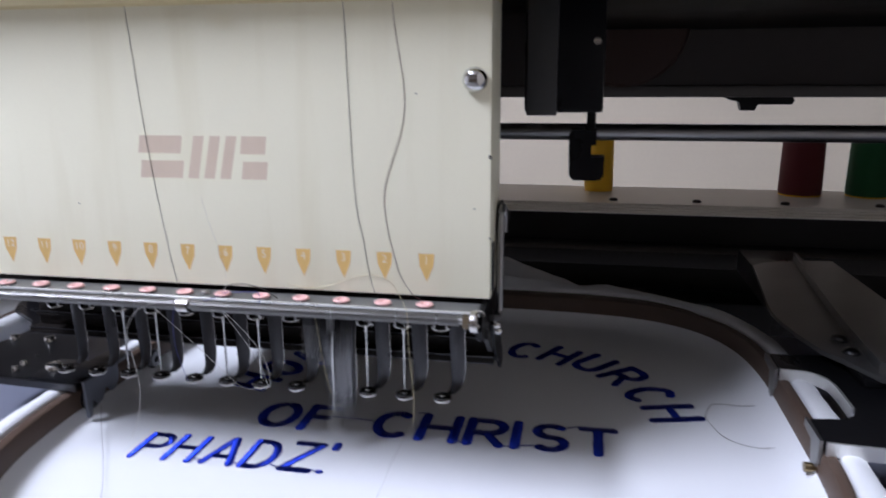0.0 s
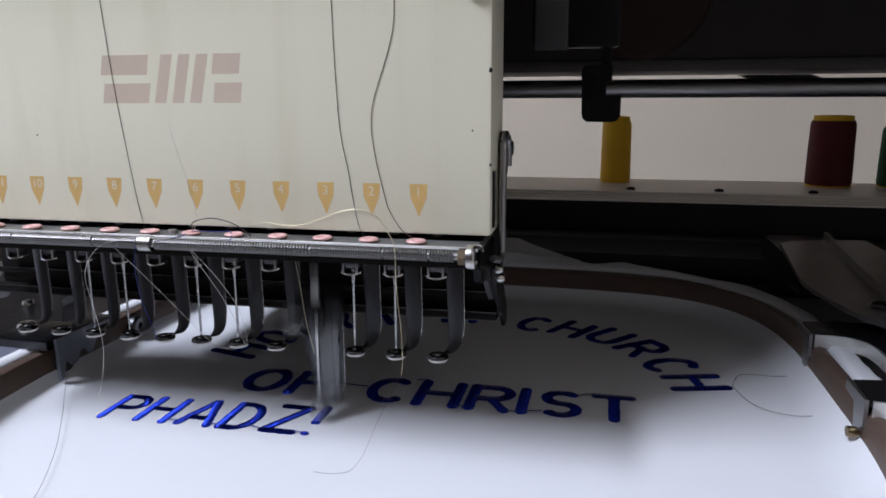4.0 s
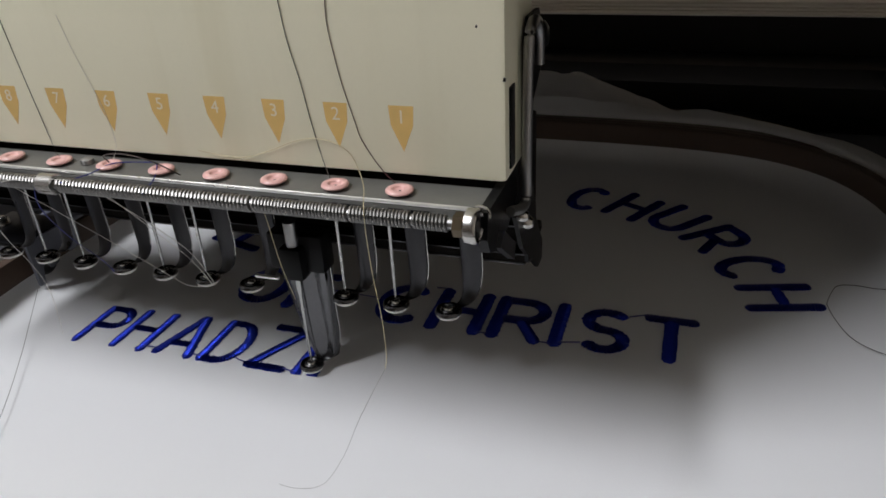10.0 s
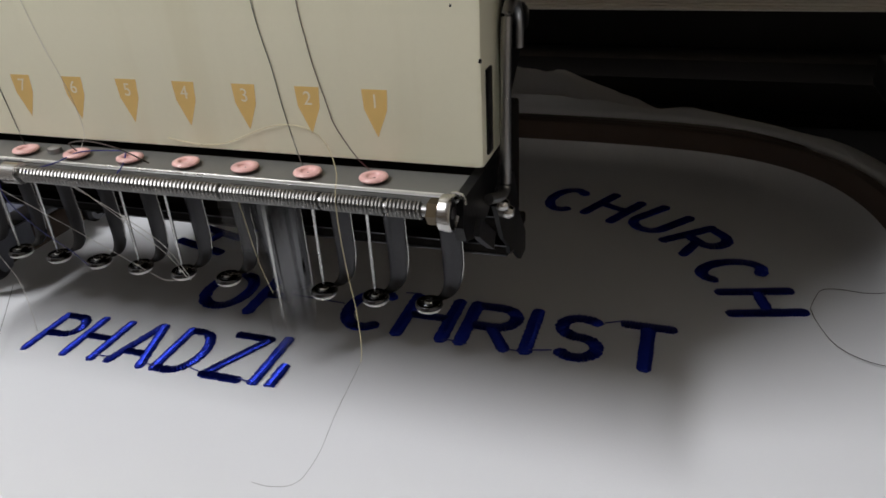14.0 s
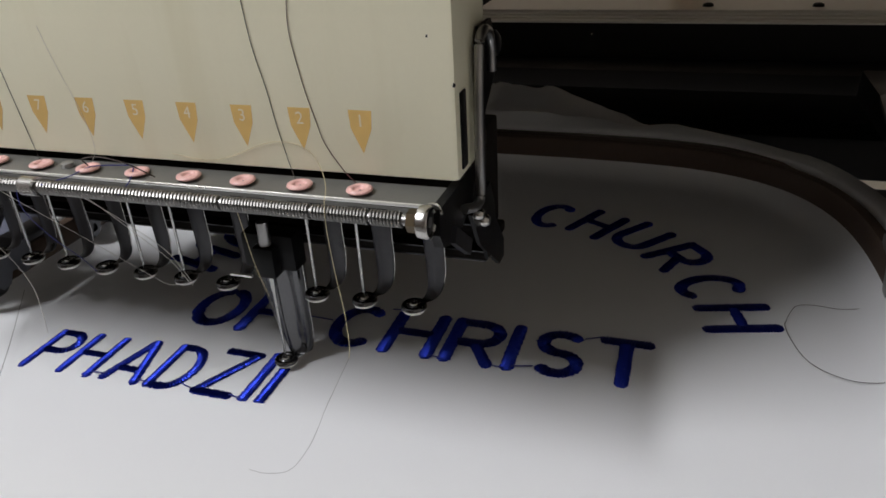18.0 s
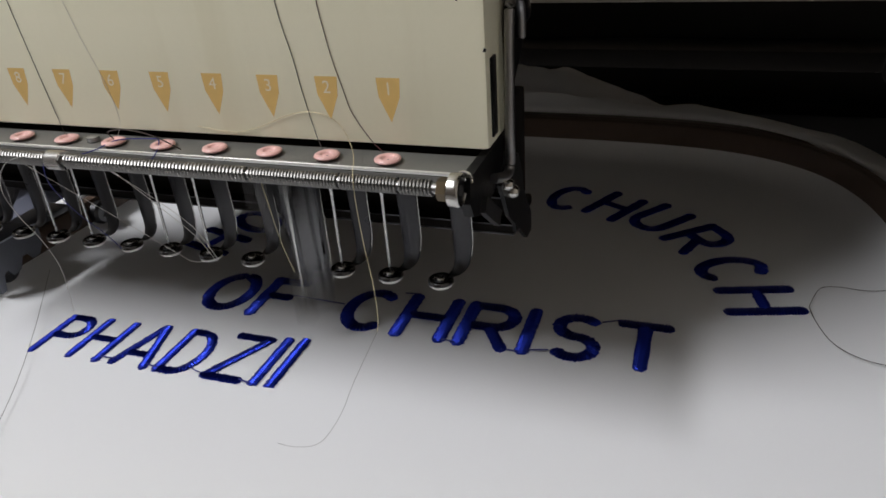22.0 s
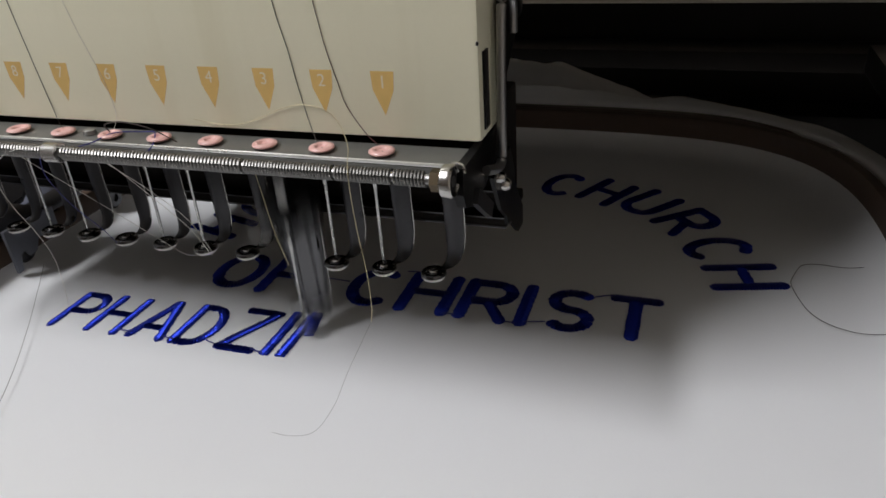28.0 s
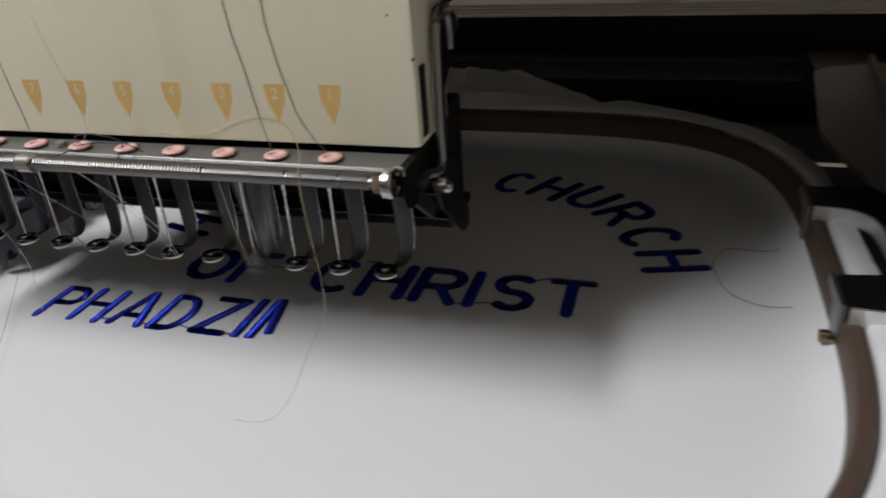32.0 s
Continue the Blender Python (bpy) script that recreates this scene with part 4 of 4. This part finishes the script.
# ---------------------------------------------------------------- arms that carry the hoop
def carrier_arm_right():
    t = thing("carrier_arm", "dark grey metal arm with a black fork gripping the hoop", "machine arm")
    plate = [(170, 262), (150, 254), (142.5, 246), (138, 205), (134, 170), (132.8, 156), (133.6, 144), (136.6, 125), (141.5, 105), (147, 96), (155, 79), (198, 74), (193, 180), (191, 264)]
    part("arm_plate", prism(B(), plate, 21.6, 23.6, "z"), ALU, t, smooth=False)
    part("arm_rib", sweep(B(), [(169.5, 262, 24), (163, 189, 24), (158.4, 131, 24), (156.6, 84, 24)], [(-1, -0.6), (1, -0.6), (1, 4), (-1, 4)]), ALU, t)
    part("arm_root", box(B(), 152, 190, 240, 340, -4, 12, 2), BLACK, t)
    for x, y in ((152.2, 120.9), (152.0, 104.3)):
        bm = B()
        lathe(bm, [(3.4, 23.6), (3.4, 24.2), (2.6, 25.2), (1.2, 25.6), (0.6, 25.7)], (x, y, 0), "z", 20)
        part("screw", bm, DARKSTEEL, t, "dark domed screw")
    fork = [(123.6, 98), (123.6, 114), (150, 116), (205, 118), (205, 30), (123.6, 35.5), (123.6, 52), (134, 53.5), (139, 57), (141.4, 63), (141.4, 84), (139.6, 92), (135, 97)]
    part("fork_plate", prism(B(), fork, 15.4, 17.6, "z"), BLACK, t, "black steel fork plate", smooth=False)
    part("fork_spacer", box(B(), 150, 196, 82, 116, 17.8, 21.4, 1), BLACK, t)
    strip = [(-0.5, -5), (0.5, -5), (0.5, 0), (-0.5, 0)]
    curve = smoothline([(124, 97.4, 17.5), (133.4, 96.4, 17.5), (138.9, 91.6, 17.5), (140.8, 84, 17.5), (140.8, 64, 17.5)], 5)
    part("fork_edge", sweep(B(), curve, strip), EDGE, t, "bright bent steel edge")
    part("fork_edge", sweep(B(), [(124, 35.0, 17.5), (205, 29.4, 17.5)], strip), EDGE, t, "bright bent steel edge")
    for y0, y1 in ((98, 115.5), (37, 53.5)):
        leg = [(y0 - 1, 17.4), (y1, 17.4), (y1, 14.4), (y0 + 8, 13.4), (y0 + 6.4, 5.4), (y0 + 4.6, 2.8), (y0 + 1.8, 2.8), (y0 + 1.0, 8), (y0 - 1, 9)]
        part("fork_leg", prism(B(), leg, 122.0, 123.2, "x"), DULL, t, "bent steel gripping leg", smooth=False)
    return t


def carrier_arm_left():
    t = thing("carrier_arm", "glossy black arm with a steel clip on the hoop", "machine arm")
    plate = [(-218, 52), (-200, 38), (-190, 34.5), (-150, 32.5), (-150, 46), (-165, 52), (-167, 60), (-186, 84), (-196, 120), (-200, 290), (-250, 290), (-252, 122), (-246, 112), (-224, 98), (-214, 84)]
    part("arm_plate", prism(B(), plate, 15.4, 17.4, "z"), BLACK, t, smooth=False)
    part("arm_edge", sweep(B(), [(-200, 37.4, 17.3), (-190, 33.9, 17.3), (-150, 31.9, 17.3)], [(-0.4, -3), (0.4, -3), (0.4, 0), (-0.4, 0)]), DARKSTEEL, t)
    part("clip_top", box(B(), -172, -147.4, 32.6, 52, 17.6, 18.8, 0.4), BLACK, t)
    leg = [(32, 18.6), (53, 18.6), (53, 12), (50.5, 8.6), (48, 8.2), (46.4, 10.8), (44, 11), (42, 7.2), (39, 6.6), (37.4, 9.4), (35.6, 8.6), (34.6, 3.4), (32.6, 3.0)]
    part("clip_leg", prism(B(), leg, -147.2, -146, "x"), CLIPSTEEL, t, "blue-grey steel clip with scalloped edge", smooth=False)
    for x, y, r in ((-167, 42, 3.6), (-184, 45, 1.6), (-183.5, 39.5, 1.4), (-197, 42, 3.0), (-194, 73, 2.6), (-211.5, 72, 2.2)):
        bm = B()
        z = 18.8 if x == -167 else 17.4
        lathe(bm, [(r, z), (r, z + 1.2), (r * 0.8, z + 2.2), (r * 0.4, z + 2.4), (r * 0.35, z + 1.8)], (x, y, 0), "z", 18)
        part("screw", bm, STEEL, t)
    part("arm_rib", box(B(), -250, -243, 124, 289, 17.6, 26, 0.8), BLACK, t)
    part("arm_root", box(B(), -250, -200, 282, 340, -8, 15.2, 2), BLACK, t)
    return t


ARMS = [carrier_arm_right(), carrier_arm_left()]


def neighbour_hoop():
    """The hoop of the next head, partly in view."""
    a = copy_thing(HOOP, pose(-0.380, 0, 0))
    tagged(a, "beige embroidery hoop of the neighbouring head")
    g = thing("white_garment", "white garment in the neighbouring hoop with blue lettering", "garment")
    for ob in list(GARMENT.children):
        if ob.name.startswith(("stretched_cloth", "turned_cloth")) or (ob.name.startswith("letter") and ob.matrix_world.translation.length < 9):
            if "satin" in ob.name:
                continue
            o = ob.copy()
            scene.collection.objects.link(o)
            o.parent = g
    g.matrix_basis = pose(-0.380, 0, 0)
    return [a, g]


NEIGHBOURS = neighbour_hoop()


# ---------------------------------------------------------------- loose threads on the head
def head_thread(name, label, mat, r, pts):
    ob = tagged(part(name, tube(B(), smoothline(pts), r, 6), mat), label, "thread")
    ob.location.z = HEADZ * MM


def head_threads():
    head_thread("dark_thread", "dark navy sewing thread running down the cream cover", BLACKTHREAD, 0.085, [(-26.5, -13.9, 173.2), (-25.8, -7, 167.4), (-25.2, -0.5, 161.4), (-24.4, -0.14, 152), (-23.6, -0.14, 117), (-22.6, -0.14, 97), (-20.6, -0.14, 86), (-19.6, -0.14, 79), (-18.0, -0.3, 71), (-15.4, -3.0, 68)])
    head_thread("dark_thread", "dark red sewing thread running down the cream cover", REDTHREAD, 0.085, [(-11.5, -13.9, 173.2), (-10.8, -7, 167.4), (-10.2, -0.5, 161.4), (-9.2, -0.14, 151), (-6.6, -0.14, 126), (-13.2, -0.14, 103), (-12.6, -0.14, 90), (-10.1, -0.14, 79), (-8.9, -0.14, 75), (-5.4, -0.3, 69.6), (-1.6, -2.8, 68)])
    head_thread("dark_thread", "dark sewing thread running down the cream cover", BLACKTHREAD, 0.085, [(-97.5, -13.9, 173.2), (-96.8, -7, 167.4), (-96.2, -0.5, 161.4), (-95.4, -0.14, 153), (-92, -0.14, 110), (-86.5, -0.3, 70.4), (-82, -3.4, 68)])
    head_thread("gold_thread", "loose metallic gold thread arching down over the coil spring", GOLDTHREAD, 0.08, [(-47, -0.4, 70.6), (-41, -0.4, 69.8), (-36.4, -0.4, 69.8), (-31, -0.4, 71.2), (-24, -0.4, 74), (-18.9, -0.4, 75), (-14.4, -0.5, 74.3), (-11.5, -0.8, 72.4), (-9.4, -2.2, 70), (-6.6, -6.5, 68.4), (-4, -12.8, 67.6), (-3.2, -14.7, 65.5), (-3.2, -14.6, 61), (-2.8, -14.4, 53), (-2.0, -14.2, 44), (-1.8, -14.3, 36), (-2.2, -14.5, 32.4)])
    head_thread("white_thread", "thin loose end of dark grey thread above the cloth", BLACKTHREAD, 0.034, [(-2.2, -14.5, 32.4), (-6.5, -14, 24), (-9.5, -15.5, 17.5), (-11.5, -20, 11.5), (-13, -27, 10), (-17.5, -29.5, 10), (-22, -29.5, 10)])
    head_thread("white_thread", "white thread looping down from the spring collar", WHITETHREAD, 0.075, [(-70, -13.5, 67.2), (-80, -14.8, 67.4), (-92, -13.5, 64), (-99, -11.5, 56), (-101, -8, 47), (-104, -2, 37), (-107, 3, 26), (-112, 7, 13), (-119, 12, 3)])
    head_thread("white_thread", "white thread stretched from collar to presser foot", WHITETHREAD, 0.075, [(-88, -12.8, 64.4), (-85, -8, 57.4), (-80, 3.5, 42), (-75, 14.4, 27), (-70, 14.2, 25.4), (-62.6, 13.4, 27.4)])
    head_thread("white_thread", "white thread stretched from spring to presser foot", WHITETHREAD, 0.075, [(-63.5, -12.6, 64), (-64.5, -9, 61), (-62.4, 0, 48), (-62.2, 8, 37), (-62.2, 13, 27.6)])
    head_thread("white_thread", "white thread stretched from spring to presser foot", WHITETHREAD, 0.075, [(-63, -12.8, 64), (-60, -6, 55), (-58.4, 3, 43), (-60.4, 11, 30.5), (-62, 13.6, 26.6)])
    head_thread("blue_thread", "blue thread lying over the eyelet tray", BLUETHREAD, 0.13, [(-73, -13.6, 66.4), (-69, -9, 67), (-66, -5, 68), (-60, -1.6, 67.4), (-56, -3.4, 68), (-53, -8.6, 67), (-52, -14, 66)])
    head_thread("blue_thread", "blue thread hanging from the spring collar to a presser foot", BLUETHREAD, 0.1, [(-79.4, -13.2, 66), (-79.6, -14.6, 64), (-82, -12, 58), (-88, -2, 46), (-93, 9, 34), (-94.5, 14, 27)])
    head_thread("dark_thread", "dark thread arching over the eyelet tray", BLACKTHREAD, 0.15, [(-67, -5, 68.2), (-64, -9, 71.4), (-57, -11, 73), (-51, -10, 71.4), (-47.5, -7, 67.6)])
    head_thread("white_thread", "thin light thread running down the cream cover to an eyelet", WHITETHREAD, 0.05, [(-75, -0.14, 98), (-73, -0.14, 90), (-69.5, -0.14, 79), (-68.3, -0.3, 71), (-67.6, -3, 68)])
    head_thread("gold_thread", "short light thread hanging from the yellowed panel", GOLDTHREAD, 0.2, [(-37.6, -15.3, 181), (-38.6, -15.4, 176), (-41, -14.2, 173.2), (-44.5, -9.4, 169.2), (-46, -5, 165.4)])
    head_thread("dark_thread", "long dark loose thread lying on the white cloth", BLACKTHREAD, 0.07, [(-143, 28, 6), (-134, 15, 4), (-122, -1, 3.4), (-108, -21, 3), (-97, -40, 2.6), (-90.5, -55, 2.4)])
    head_thread("orange_thread", "short reddish thread at the sewing needle", GOLDTHREAD, 0.08, [(-43.5, 12, 60), (-42, 12.5, 48), (-40.6, 13, 36), (-38.8, 14, 26)])


head_threads()


# ---------------------------------------------------------------- what moves
def motions():
    for ob, base in [(HOOP, 0.0), (GARMENT, 0.0), (ARMS[0], 0.0), (ARMS[1], 0.0), (NEIGHBOURS[0], -0.380), (NEIGHBOURS[1], -0.380)]:
        walk(ob, [(t, pose(base + dx * MM, dy * MM, 0)) for t, dx, dy in SHIFT])
    for ob, t in PIECES:
        if t <= 0.2:
            continue
        rows = [(0.0, pose(0, 0, -0.004)), (max(0.1, t - 0.2), pose(0, 0, -0.004))]
        rows += [(t, pose(0, 0, 0)), (32.0, pose(0, 0, 0))] if t < 31.9 else [(32.0, pose(0, 0, -0.004))]
        walk(ob, rows)
    # the sewing foot: down, half way, up, about ten times a second
    lift = {0: -22.9, 1: -9.0, 2: 1.0}
    state = {0: 1, 1: 0, 2: 0, 5: 1, 6: 0, 7: 0, 8: 2, 9: 0, 10: 0, 11: 1, 12: 2, 13: 2, 14: 1, 17: 0, 18: 0, 19: 1, 20: 0, 21: 0, 22: 1, 23: 1, 24: 2, 25: 0, 28: 0, 29: 0, 30: 0, 31: 1, 32: 2}
    rows, phase = [], 0
    for f in range(0, 961):
        s = (f + 15) // 30
        phase = state.get(s, phase)
        rest = -22.9 if min(abs(f - 300), abs(f - 540), abs(f - 870)) < 2 else lift[(phase + f - 30 * s) % 3]   # strokes that stop at the cloth
        rows.append((f / 30, pose(0, 0, (rest - 0.1) * MM)))
    walk(ACTIVE, rows)


motions()
